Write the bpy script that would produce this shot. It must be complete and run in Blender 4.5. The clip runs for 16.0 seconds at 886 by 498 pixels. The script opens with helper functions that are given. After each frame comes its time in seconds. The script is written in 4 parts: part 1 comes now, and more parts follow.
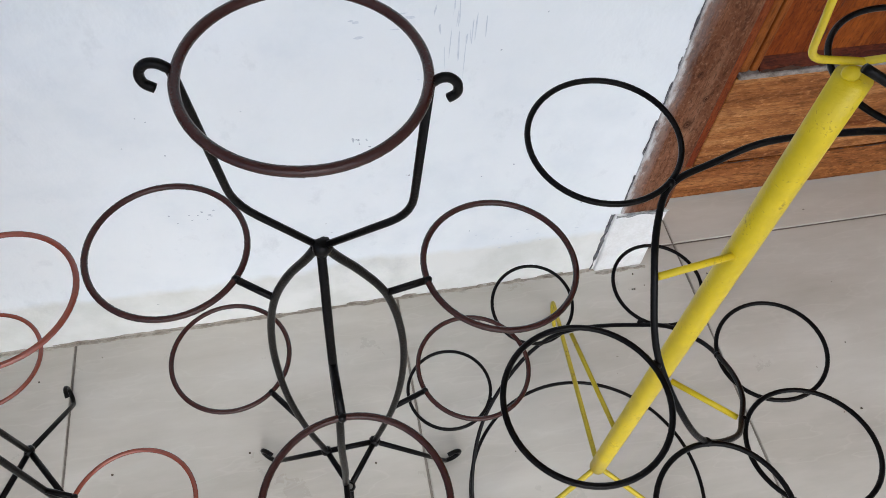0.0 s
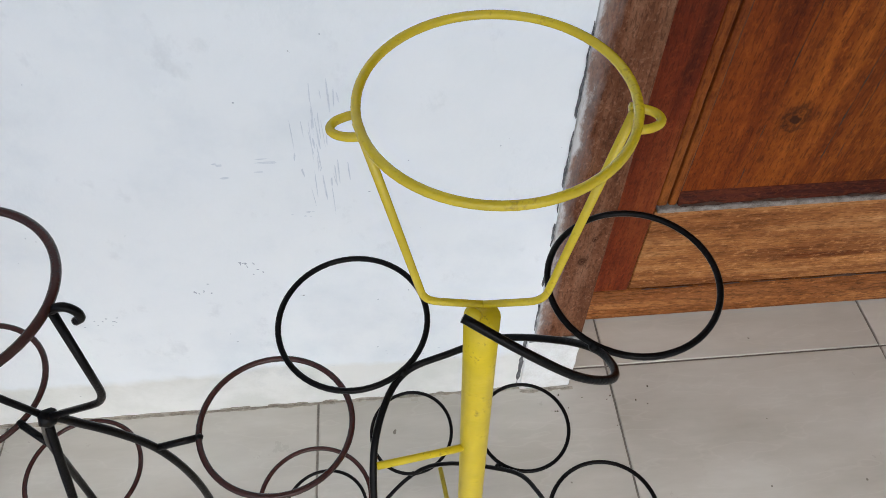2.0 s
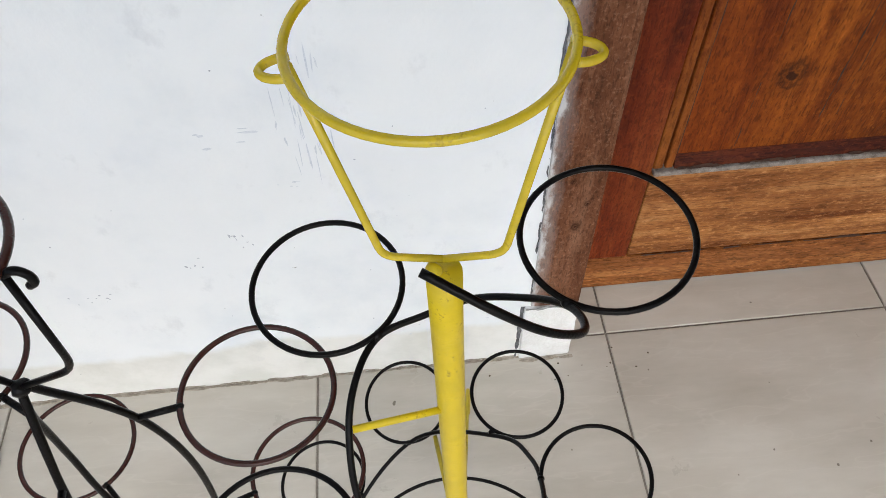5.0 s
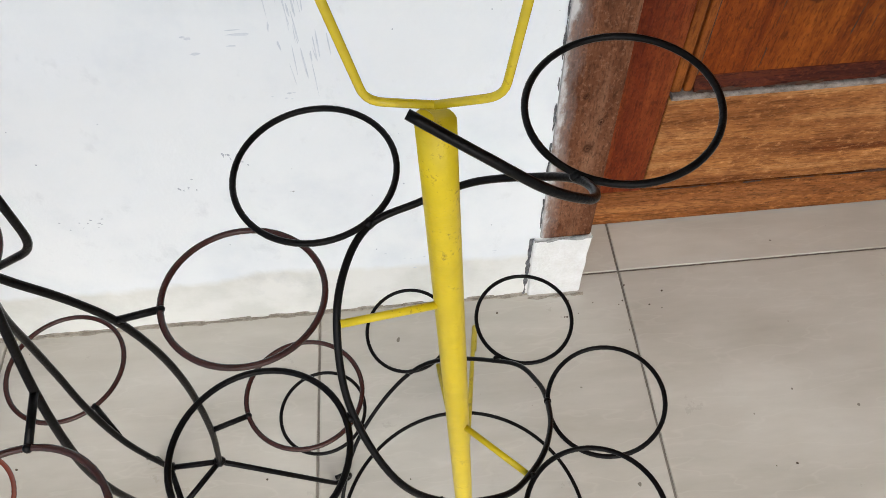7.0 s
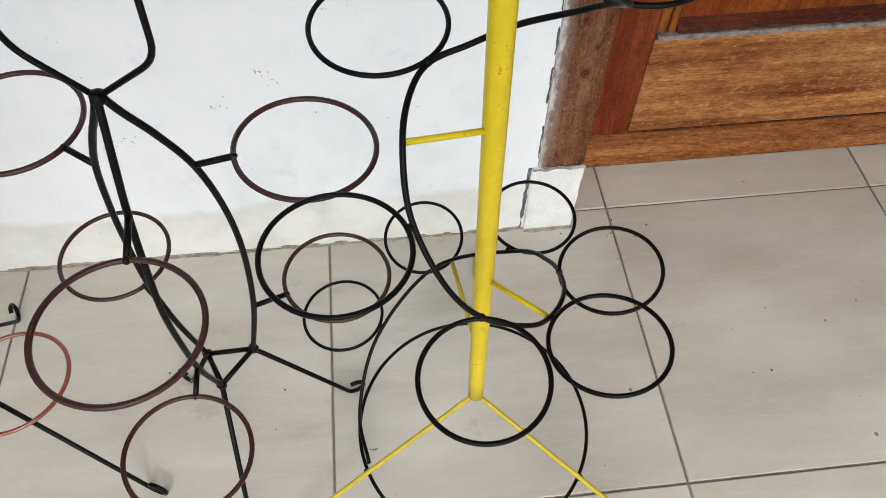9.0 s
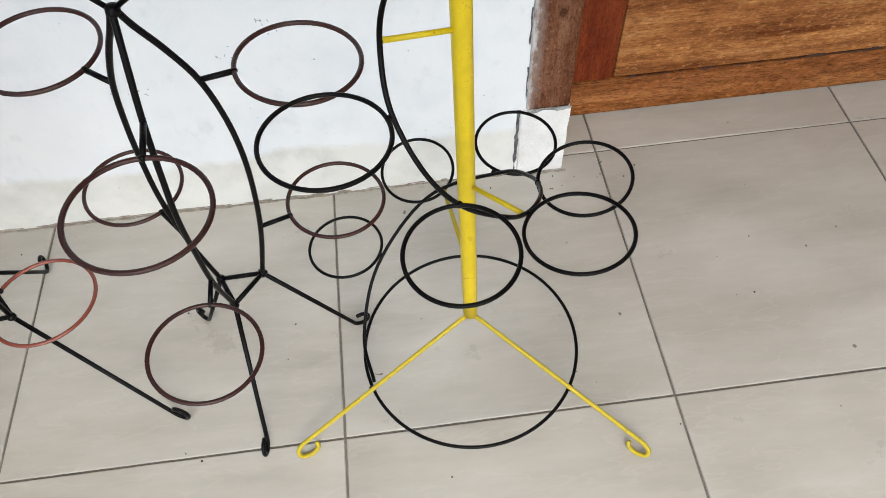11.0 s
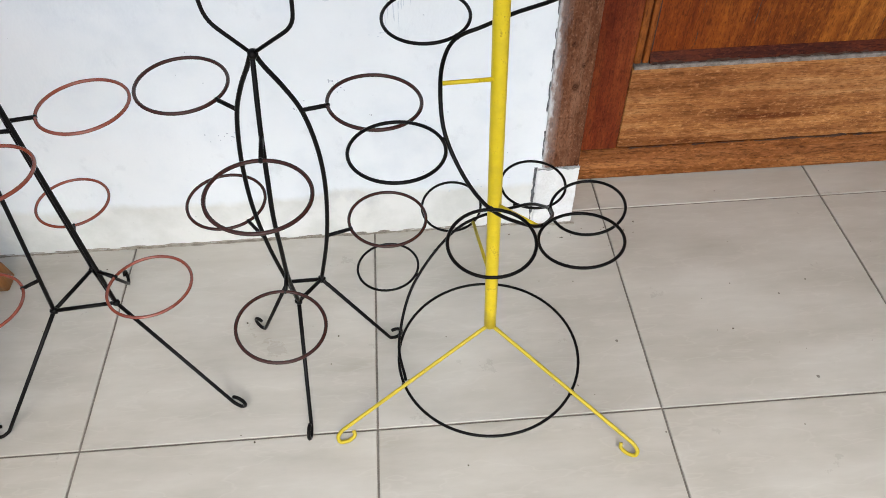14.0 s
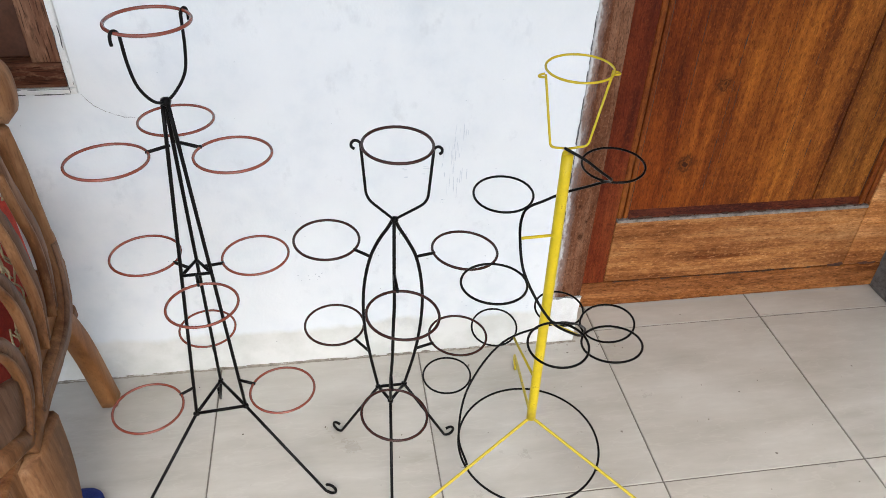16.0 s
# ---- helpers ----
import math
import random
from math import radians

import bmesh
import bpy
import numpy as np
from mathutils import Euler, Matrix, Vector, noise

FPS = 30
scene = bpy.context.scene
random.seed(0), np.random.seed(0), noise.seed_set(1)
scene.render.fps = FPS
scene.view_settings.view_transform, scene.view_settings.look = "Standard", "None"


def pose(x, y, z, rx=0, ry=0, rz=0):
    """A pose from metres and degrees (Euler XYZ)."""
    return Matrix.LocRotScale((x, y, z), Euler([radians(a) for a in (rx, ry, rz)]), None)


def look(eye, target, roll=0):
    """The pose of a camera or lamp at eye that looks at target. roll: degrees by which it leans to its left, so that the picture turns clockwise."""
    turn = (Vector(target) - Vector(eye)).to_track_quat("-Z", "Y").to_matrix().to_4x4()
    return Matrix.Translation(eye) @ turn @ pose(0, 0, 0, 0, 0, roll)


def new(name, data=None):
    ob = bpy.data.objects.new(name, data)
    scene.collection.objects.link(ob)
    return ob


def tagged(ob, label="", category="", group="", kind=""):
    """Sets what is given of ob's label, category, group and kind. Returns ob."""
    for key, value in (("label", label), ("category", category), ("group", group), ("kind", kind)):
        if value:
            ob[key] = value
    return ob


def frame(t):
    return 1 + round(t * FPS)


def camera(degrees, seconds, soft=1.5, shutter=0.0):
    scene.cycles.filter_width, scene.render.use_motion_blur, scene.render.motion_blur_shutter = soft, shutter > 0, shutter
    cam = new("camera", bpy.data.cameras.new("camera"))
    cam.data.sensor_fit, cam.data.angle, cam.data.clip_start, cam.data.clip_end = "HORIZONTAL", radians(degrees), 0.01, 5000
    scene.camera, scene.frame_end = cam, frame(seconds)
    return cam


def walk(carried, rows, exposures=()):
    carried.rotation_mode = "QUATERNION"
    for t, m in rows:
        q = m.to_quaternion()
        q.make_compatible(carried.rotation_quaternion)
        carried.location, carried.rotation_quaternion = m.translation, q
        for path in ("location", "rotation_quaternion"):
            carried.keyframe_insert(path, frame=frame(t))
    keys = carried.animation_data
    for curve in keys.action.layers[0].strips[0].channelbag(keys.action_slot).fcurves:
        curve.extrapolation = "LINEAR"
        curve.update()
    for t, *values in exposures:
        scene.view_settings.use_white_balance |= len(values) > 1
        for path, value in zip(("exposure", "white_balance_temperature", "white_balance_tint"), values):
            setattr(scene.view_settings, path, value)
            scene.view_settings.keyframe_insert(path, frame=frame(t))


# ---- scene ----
cam = camera(62.6, 16.0, soft=0.8)
PATH = [
    (0, (-0.6933, -0.7578, 1.2660), (-0.4776, 0.1069, -0.0628), 3.96),
    (0.2, (-0.6867, -0.7562, 1.2699), (-0.4553, 0.1089, -0.0560), 3.86),
    (0.5, (-0.6622, -0.7416, 1.2855), (-0.4478, 0.1549, -0.0222), 2.42),
    (0.7, (-0.6415, -0.7398, 1.3076), (-0.4456, 0.1734, 0.0085), 3.02),
    (1, (-0.5834, -0.7365, 1.3208), (-0.4165, 0.1990, 0.0336), 5.08),
    (1.2, (-0.5361, -0.7401, 1.3434), (-0.3931, 0.2064, 0.0613), 4.96),
    (1.5, (-0.4734, -0.7353, 1.3459), (-0.3576, 0.2445, 0.0863), 2.84),
    (1.7, (-0.4414, -0.7349, 1.3466), (-0.3423, 0.2500, 0.0896), 1.22),
    (2, (-0.4138, -0.7259, 1.3532), (-0.3214, 0.2630, 0.0988), 0.49),
    (2.5, (-0.3986, -0.7240, 1.3565), (-0.3447, 0.2646, 0.0996), -0.66),
    (3, (-0.3974, -0.7237, 1.3601), (-0.3100, 0.2666, 0.1065), 0.93),
    (3.5, (-0.3841, -0.7188, 1.3490), (-0.2934, 0.2653, 0.0908), -0.18),
    (4, (-0.3817, -0.7197, 1.3477), (-0.3104, 0.2644, 0.0882), -1.72),
    (4.2, (-0.3828, -0.7217, 1.3449), (-0.3095, 0.2585, 0.0823), -1.53),
    (6.3, (-0.3770, -0.7504, 1.2965), (-0.3576, 0.1713, -0.0112), -5.02),
    (6.5, (-0.3780, -0.7520, 1.2842), (-0.3626, 0.1729, -0.0213), -5.30),
    (7, (-0.3731, -0.7555, 1.2522), (-0.3450, 0.1396, -0.0737), -3.48),
    (7.2, (-0.3717, -0.7585, 1.2482), (-0.3470, 0.1208, -0.0884), -2.94),
    (7.5, (-0.3916, -0.7716, 1.2280), (-0.3767, 0.0893, -0.1206), -3.27),
    (7.7, (-0.3980, -0.7788, 1.2181), (-0.3430, 0.0670, -0.1390), -0.44),
    (8, (-0.4066, -0.8073, 1.2272), (-0.3337, 0.0456, -0.1245), -0.45),
    (8.2, (-0.4123, -0.8265, 1.2337), (-0.3192, 0.0350, -0.1114), 0.51),
    (8.5, (-0.4374, -0.8783, 1.2423), (-0.3297, 0.0248, -0.0741), 1.61),
    (8.7, (-0.4480, -0.9023, 1.2369), (-0.3360, -0.0074, -0.0847), 0.94),
    (9, (-0.4617, -0.9406, 1.2457), (-0.3596, -0.0271, -0.0640), 0.34),
    (9.5, (-0.4573, -0.9963, 1.2512), (-0.3482, -0.0725, -0.0506), 0.19),
    (10, (-0.4438, -1.0524, 1.2588), (-0.3505, -0.1276, -0.0435), -1.60),
    (10.2, (-0.4432, -1.0723, 1.2574), (-0.3581, -0.1495, -0.0469), -1.60),
    (12.3, (-0.4320, -1.0949, 1.2464), (-0.3991, -0.1992, -0.0790), -7.60),
    (12.5, (-0.4337, -1.0978, 1.2488), (-0.4016, -0.2047, -0.0784), -7.75),
    (13, (-0.4520, -1.1220, 1.2639), (-0.4091, -0.1815, -0.0298), -6.78),
    (13.2, (-0.4569, -1.1445, 1.2822), (-0.4246, -0.1747, 0.0101), -6.17),
    (13.5, (-0.4656, -1.1767, 1.2917), (-0.4355, -0.1942, 0.0293), -4.57),
    (13.8, (-0.4870, -1.2736, 1.3326), (-0.4489, -0.2296, 0.1207), -2.91),
    (14, (-0.4992, -1.3493, 1.3723), (-0.4372, -0.2763, 0.1871), -1.27),
    (14.3, (-0.5225, -1.4416, 1.4433), (-0.4483, -0.3058, 0.3188), -0.74),
    (14.5, (-0.5553, -1.4707, 1.4876), (-0.4933, -0.3274, 0.3700), -0.70),
    (14.7, (-0.5765, -1.4932, 1.5256), (-0.4958, -0.3427, 0.4166), 0.45),
    (15, (-0.6243, -1.5445, 1.5870), (-0.4965, -0.3494, 0.5309), 1.49),
    (15.2, (-0.6554, -1.5861, 1.6263), (-0.5229, -0.3766, 0.5873), 0.56),
    (15.5, (-0.7452, -1.6265, 1.6435), (-0.5757, -0.3879, 0.6450), 0.63),
    (15.7, (-0.7686, -1.6646, 1.6446), (-0.5730, -0.4038, 0.6792), 0.56),
    (16, (-0.8244, -1.6919, 1.6673), (-0.6020, -0.4299, 0.7093), 2.28),
]
EXPOSURES = [(0.0, 0.89, 6000, 7), (0.7, 0.88, 6030, 7), (1.0, 0.87, 6040, 7), (1.2, 0.74, 6050, 7), (1.7, 0.82, 6080, 6), (2.5, 0.86, 6100, 6), (4.0, 0.98, 6250, 6), (6.5, 1.03, 6400, 6), (9.0, 1.00, 6420, 5), (12.5, 1.04, 6200, 5), (14.0, 1.07, 6200, 6), (15.0, 1.08, 6220, 6), (16.0, 1.14, 6250, 7)]
walk(cam, [(t, look(eye, target, roll)) for t, eye, target, roll in PATH], EXPOSURES)

# world, sun and exposure: a porch with an added, unseen roof under a bright, hazy sky
world = bpy.data.worlds.new("world")
scene.world = world
world.use_nodes = True
wn = world.node_tree
sky = wn.nodes.new("ShaderNodeTexSky")
sky.sky_type = "NISHITA"
sky.sun_disc = False
sky.sun_elevation = radians(48)
sky.sun_rotation = radians(175)
sky.air_density, sky.dust_density, sky.ozone_density = 1.0, 3.0, 1.0
wn.links.new(sky.outputs[0], wn.nodes["Background"].inputs[0])
wn.nodes["Background"].inputs[1].default_value = 0.15
sun_data = bpy.data.lights.new("sun", "SUN")
sun_data.energy, sun_data.angle, sun_data.color = 1.0, radians(25), (1.0, 0.985, 0.96)
sun = new("sun", sun_data)
sun.matrix_world = look((0.5, -6, 7), (0, 0, 0))


# ---------------------------------------------------------------- materials
def nodes_of(name):
    m = bpy.data.materials.new(name)
    m.use_nodes = True
    return m, m.node_tree.nodes, m.node_tree.links, m.node_tree.nodes["Principled BSDF"]


def add(ns, kind, **sets):
    n = ns.new("ShaderNode" + kind)
    for k, v in sets.items():
        n.inputs[k.replace("_", " ")].default_value = v
    return n


def ramp(ns, stops):
    n = ns.new("ShaderNodeValToRGB")
    e = n.color_ramp.elements
    while len(e) < len(stops):
        e.new(0.5)
    for el, (p, c) in zip(e, stops):
        el.position, el.color = p, (*c, 1) if len(c) == 3 else c
    return n


def mapped(ns, ls, scale, rot=(0, 0, 0), loc=(0, 0, 0), source="Object"):
    tc = ns.new("ShaderNodeTexCoord")
    mp = add(ns, "Mapping", Scale=scale, Rotation=rot, Location=loc)
    ls.new(tc.outputs[source], mp.inputs[0])
    return mp.outputs[0]


def noise_tex(ns, ls, vec, scale, detail=4.0, rough=0.55):
    n = add(ns, "TexNoise", Scale=scale, Detail=detail, Roughness=rough)
    ls.new(vec, n.inputs["Vector"])
    return n.outputs["Fac"]


def mix(ns, ls, fac, a, b, mode="MIX"):
    n = ns.new("ShaderNodeMix")
    n.data_type, n.blend_type = "RGBA", mode
    for sock, v in ((n.inputs[0], fac), (n.inputs[6], a), (n.inputs[7], b)):
        if isinstance(v, (int, float)):
            sock.default_value = v
        elif isinstance(v, tuple):
            sock.default_value = (*v, 1)
        else:
            ls.new(v, sock)
    return n.outputs[2]


def bump(ns, ls, bsdf, height, strength, distance):
    n = add(ns, "Bump", Strength=strength, Distance=distance)
    ls.new(height, n.inputs["Height"])
    ls.new(n.outputs[0], bsdf.inputs["Normal"])


def wood(name, dark, mid, light, grain_axis, scale=1.0, rough=0.45, pores=0.75, flecks=1.0, knots=(), tone_across=False, grain=1.0, smear=None, streaks=0.0):
    m, ns, ls, b = nodes_of(name)
    st = [26 * scale] * 3
    st[grain_axis] = 1.6 * scale
    v = mapped(ns, ls, st)
    g = noise_tex(ns, ls, v, 1.0, 6, 0.65)
    big = noise_tex(ns, ls, mapped(ns, ls, [9 if i != grain_axis else 1.5 for i in range(3)], loc=(3, 1, 7)), 1.0, 4)
    col = ramp(ns, [(0.36, dark), (0.50, mid), (0.66, light)])
    ls.new(mix(ns, ls, 0.5, g, big), col.inputs[0])
    fine = [260 * scale] * 3
    fine[grain_axis] = 14 * scale * grain
    p = noise_tex(ns, ls, mapped(ns, ls, fine), 1.0, 2)
    pr = ramp(ns, [(0.36, (1, 1, 1)), (0.44, (0, 0, 0))] if grain == 1.0 else [(0.39, (1, 1, 1)), (0.46, (0, 0, 0))])
    ls.new(p, pr.inputs[0])
    pf = ns.new("ShaderNodeMath")
    pf.operation = "MULTIPLY"
    pf.inputs[1].default_value = pores
    ls.new(pr.outputs[0], pf.inputs[0])
    c = mix(ns, ls, pf.outputs[0], col.outputs[0], tuple(x * 0.4 for x in dark))
    # ragged flecks across and along the grain
    fl = [(95 if grain == 1.0 else 150) * scale] * 3
    fl[grain_axis] = 30 * scale * grain
    fr = ramp(ns, [(0.54, (0, 0, 0)), (0.70, (0.65 * flecks,) * 3)])
    ls.new(noise_tex(ns, ls, mapped(ns, ls, fl, loc=(4, 8, 1)), 1.0, 5, 0.7), fr.inputs[0])
    c = mix(ns, ls, fr.outputs[0], c, tuple(x * 0.55 for x in dark))
    lr = ramp(ns, [(0.53, (0, 0, 0)), (0.72, (0.55 * flecks,) * 3)])
    ls.new(noise_tex(ns, ls, mapped(ns, ls, fl, loc=(14, 2, 6)), 0.8, 5, 0.7), lr.inputs[0])
    c = mix(ns, ls, lr.outputs[0], c, tuple(min(1, x * 1.5) for x in light))
    if grain > 1.0:
        # blotchy varnish
        vr = ramp(ns, [(0.34, (0.74, 0.68, 0.62)), (0.50, (1.02, 1.02, 1.02)), (0.66, (1.20, 1.24, 1.26))])
        ls.new(noise_tex(ns, ls, mapped(ns, ls, [0.55 if i == grain_axis else 1.0 for i in range(3)], loc=(2, 9, 5)), 48, 6, 0.72), vr.inputs[0])
        c = mix(ns, ls, 1.0, c, vr.outputs[0], "MULTIPLY")
    if streaks:
        # long uneven bands along the grain, reddish where the stain has soaked in
        sc = [30] * 3
        sc[grain_axis] = 1.1
        wide = [7] * 3
        wide[grain_axis] = 0.9
        bands = mix(ns, ls, 0.55, noise_tex(ns, ls, mapped(ns, ls, sc, loc=(6, 2, 3)), 1.0, 6, 0.7), noise_tex(ns, ls, mapped(ns, ls, wide, loc=(1, 5, 8)), 1.0, 5, 0.65))
        lo, hi = 1 - 0.62 * streaks, 1 + 0.45 * streaks
        br = ramp(ns, [(0.36, (lo * 1.12, lo * 0.92, lo * 0.8)), (0.50, (1, 1, 1)), (0.64, (hi, hi * 1.05, hi * 1.06))])
        ls.new(bands, br.inputs[0])
        c = mix(ns, ls, 1.0, c, br.outputs[0], "MULTIPLY")
    rnd = ns.new("ShaderNodeObjectInfo")
    tint = ramp(ns, [(0.0, (0.84, 0.84, 0.84)), (1.0, (1.12, 1.08, 1.05))])
    ls.new(rnd.outputs["Random"], tint.inputs[0])
    c = mix(ns, ls, 1.0, c, tint.outputs[0], "MULTIPLY")
    if tone_across:
        # darker and redder towards the hinge, paler towards the far stile
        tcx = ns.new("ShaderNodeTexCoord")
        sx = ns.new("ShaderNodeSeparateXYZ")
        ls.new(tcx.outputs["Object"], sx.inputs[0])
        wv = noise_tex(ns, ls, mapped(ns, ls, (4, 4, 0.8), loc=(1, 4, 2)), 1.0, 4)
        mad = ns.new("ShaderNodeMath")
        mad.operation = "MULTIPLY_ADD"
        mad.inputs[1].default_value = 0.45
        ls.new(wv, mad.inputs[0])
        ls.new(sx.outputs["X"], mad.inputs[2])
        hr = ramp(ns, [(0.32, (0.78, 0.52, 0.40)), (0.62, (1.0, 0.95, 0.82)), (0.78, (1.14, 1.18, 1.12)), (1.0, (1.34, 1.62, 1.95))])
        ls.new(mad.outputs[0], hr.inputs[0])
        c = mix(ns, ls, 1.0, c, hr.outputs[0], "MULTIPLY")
    if smear is not None:
        # wall paint brushed over the edge of the wood
        tcs = ns.new("ShaderNodeTexCoord")
        sxs = ns.new("ShaderNodeSeparateXYZ")
        ls.new(tcs.outputs["Object"], sxs.inputs[0])
        edge = ns.new("ShaderNodeMath")
        edge.operation = "MULTIPLY_ADD"
        edge.inputs[1].default_value, edge.inputs[2].default_value = 33.0, -33.0 * smear - 0.75
        ls.new(sxs.outputs["X"], edge.inputs[0])
        wave = ns.new("ShaderNodeMath")
        wave.operation = "MULTIPLY_ADD"
        wave.inputs[1].default_value = 1.5
        ls.new(noise_tex(ns, ls, mapped(ns, ls, (1, 1, 0.35)), 45, 6, 0.7), wave.inputs[0])
        ls.new(edge.outputs[0], wave.inputs[2])
        er = ramp(ns, [(0.04, (0.85, 0.85, 0.85)), (0.32, (0.18, 0.18, 0.18)), (0.95, (0, 0, 0))])
        ls.new(wave.outputs[0], er.inputs[0])
        c = mix(ns, ls, er.outputs[0], c, (0.62, 0.62, 0.62))
    for kx, kz, size in knots:
        tc = ns.new("ShaderNodeTexCoord")
        nz = add(ns, "TexNoise", Scale=55.0, Detail=3.0)
        ls.new(tc.outputs["Object"], nz.inputs["Vector"])
        sub = ns.new("ShaderNodeVectorMath")
        sub.operation = "SUBTRACT"
        sub.inputs[1].default_value = (kx, 0, kz)
        ls.new(tc.outputs["Object"], sub.inputs[0])
        sc = ns.new("ShaderNodeVectorMath")
        sc.operation = "MULTIPLY"
        sc.inputs[1].default_value = (1 / size, 0, 0.8 / size)
        ls.new(sub.outputs[0], sc.inputs[0])
        ln = ns.new("ShaderNodeVectorMath")
        ln.operation = "LENGTH"
        ls.new(sc.outputs[0], ln.inputs[0])
        ad = ns.new("ShaderNodeMath")
        ad.operation = "MULTIPLY_ADD"
        ad.inputs[1].default_value, ad.inputs[2].default_value = 1.3, -0.65
        ls.new(nz.outputs["Fac"], ad.inputs[0])
        sm = ns.new("ShaderNodeMath")
        ls.new(ln.outputs["Value"], sm.inputs[0])
        ls.new(ad.outputs[0], sm.inputs[1])
        kr = ramp(ns, [(0.10, (0.95, 0.95, 0.95)), (0.26, (0.35, 0.35, 0.35)), (0.42, (0.80, 0.80, 0.80)), (0.62, (0.22, 0.22, 0.22)), (1.0, (0, 0, 0))])
        ls.new(sm.outputs[0], kr.inputs[0])
        c = mix(ns, ls, kr.outputs[0], c, (0.028, 0.007, 0.002))
    ls.new(c, b.inputs["Base Color"])
    b.inputs["Roughness"].default_value = rough
    b.inputs["Specular IOR Level"].default_value = 0.14
    bump(ns, ls, b, mix(ns, ls, 0.5, g, p), 0.45 if grain == 1.0 else 1.0, 0.002)
    return m


def enamel(name, base, worn, rough, chips=0.5, scale=1.0, gloss=0.3):
    """Brushed-on paint over welded steel: lumpy, slightly glossy, darker where it is rubbed."""
    m, ns, ls, b = nodes_of(name)
    v = mapped(ns, ls, (1, 1, 1))
    n1 = noise_tex(ns, ls, v, 38 * scale, 5, 0.6)
    n2 = noise_tex(ns, ls, v, 420 * scale, 3)
    r = ramp(ns, [(0.35, tuple(x * 0.86 for x in base)), (0.62, base)])
    ls.new(n1, r.inputs[0])
    k = ramp(ns, [(0.565, (0, 0, 0)), (0.66, (1, 1, 1))])
    ls.new(mix(ns, ls, 0.45, n1, n2), k.inputs[0])
    f = ns.new("ShaderNodeMath")
    f.operation = "MULTIPLY"
    f.inputs[1].default_value = chips
    ls.new(k.outputs[0], f.inputs[0])
    ls.new(mix(ns, ls, f.outputs[0], r.outputs[0], worn), b.inputs["Base Color"])
    b.inputs["Roughness"].default_value = rough
    b.inputs["Specular IOR Level"].default_value = gloss
    bump(ns, ls, b, mix(ns, ls, 0.5, n1, n2), 0.5, 0.0014)
    return m


def plaster(name):
    m, ns, ls, b = nodes_of(name)
    v = mapped(ns, ls, (1, 1, 1))
    big = noise_tex(ns, ls, v, 2.2, 5, 0.6)
    mid = noise_tex(ns, ls, v, 11, 5, 0.6)
    fine = noise_tex(ns, ls, v, 130, 4, 0.6)
    c1 = ramp(ns, [(0.30, (0.68, 0.72, 0.765)), (0.50, (0.79, 0.815, 0.84)), (0.75, (0.84, 0.855, 0.87))])
    ls.new(mix(ns, ls, 0.4, big, mid), c1.inputs[0])
    # the unfinished cream band along the foot of the wall, with a ragged upper edge
    sep = ns.new("ShaderNodeSeparateXYZ")
    ls.new(v, sep.inputs[0])
    wob = noise_tex(ns, ls, mapped(ns, ls, (1, 1, 1), loc=(5, 0, 2)), 4.5, 6, 0.65)
    ma = ns.new("ShaderNodeMath")
    ma.operation = "MULTIPLY_ADD"
    ma.inputs[1].default_value = 0.09
    ls.new(wob, ma.inputs[0])
    ls.new(sep.outputs["Z"], ma.inputs[2])
    band = ramp(ns, [(0.176, (1, 1, 1)), (0.196, (0, 0, 0))])
    ls.new(ma.outputs[0], band.inputs[0])
    cream = ramp(ns, [(0.35, (0.64, 0.64, 0.605)), (0.6, (0.745, 0.74, 0.715))])
    ls.new(mid, cream.inputs[0])
    col = mix(ns, ls, band.outputs[0], c1.outputs[0], cream.outputs[0])
    # grey scuffs and finger marks
    sm = noise_tex(ns, ls, mapped(ns, ls, (7, 1, 5), loc=(2, 0, 9)), 1.0, 6, 0.72)
    sr = ramp(ns, [(0.58, (0, 0, 0)), (0.76, (0.36, 0.36, 0.36))])
    ls.new(sm, sr.inputs[0])
    col = mix(ns, ls, sr.outputs[0], col, (0.34, 0.36, 0.40))
    sp = noise_tex(ns, ls, v, 75, 2)
    spr = ramp(ns, [(0.79, (0, 0, 0)), (0.82, (0.7, 0.7, 0.7))])
    ls.new(sp, spr.inputs[0])
    col = mix(ns, ls, spr.outputs[0], col, (0.15, 0.15, 0.16))
    ls.new(col, b.inputs["Base Color"])
    b.inputs["Roughness"].default_value = 0.62
    bump(ns, ls, b, mix(ns, ls, 0.45, mid, fine), 0.35, 0.004)
    return m


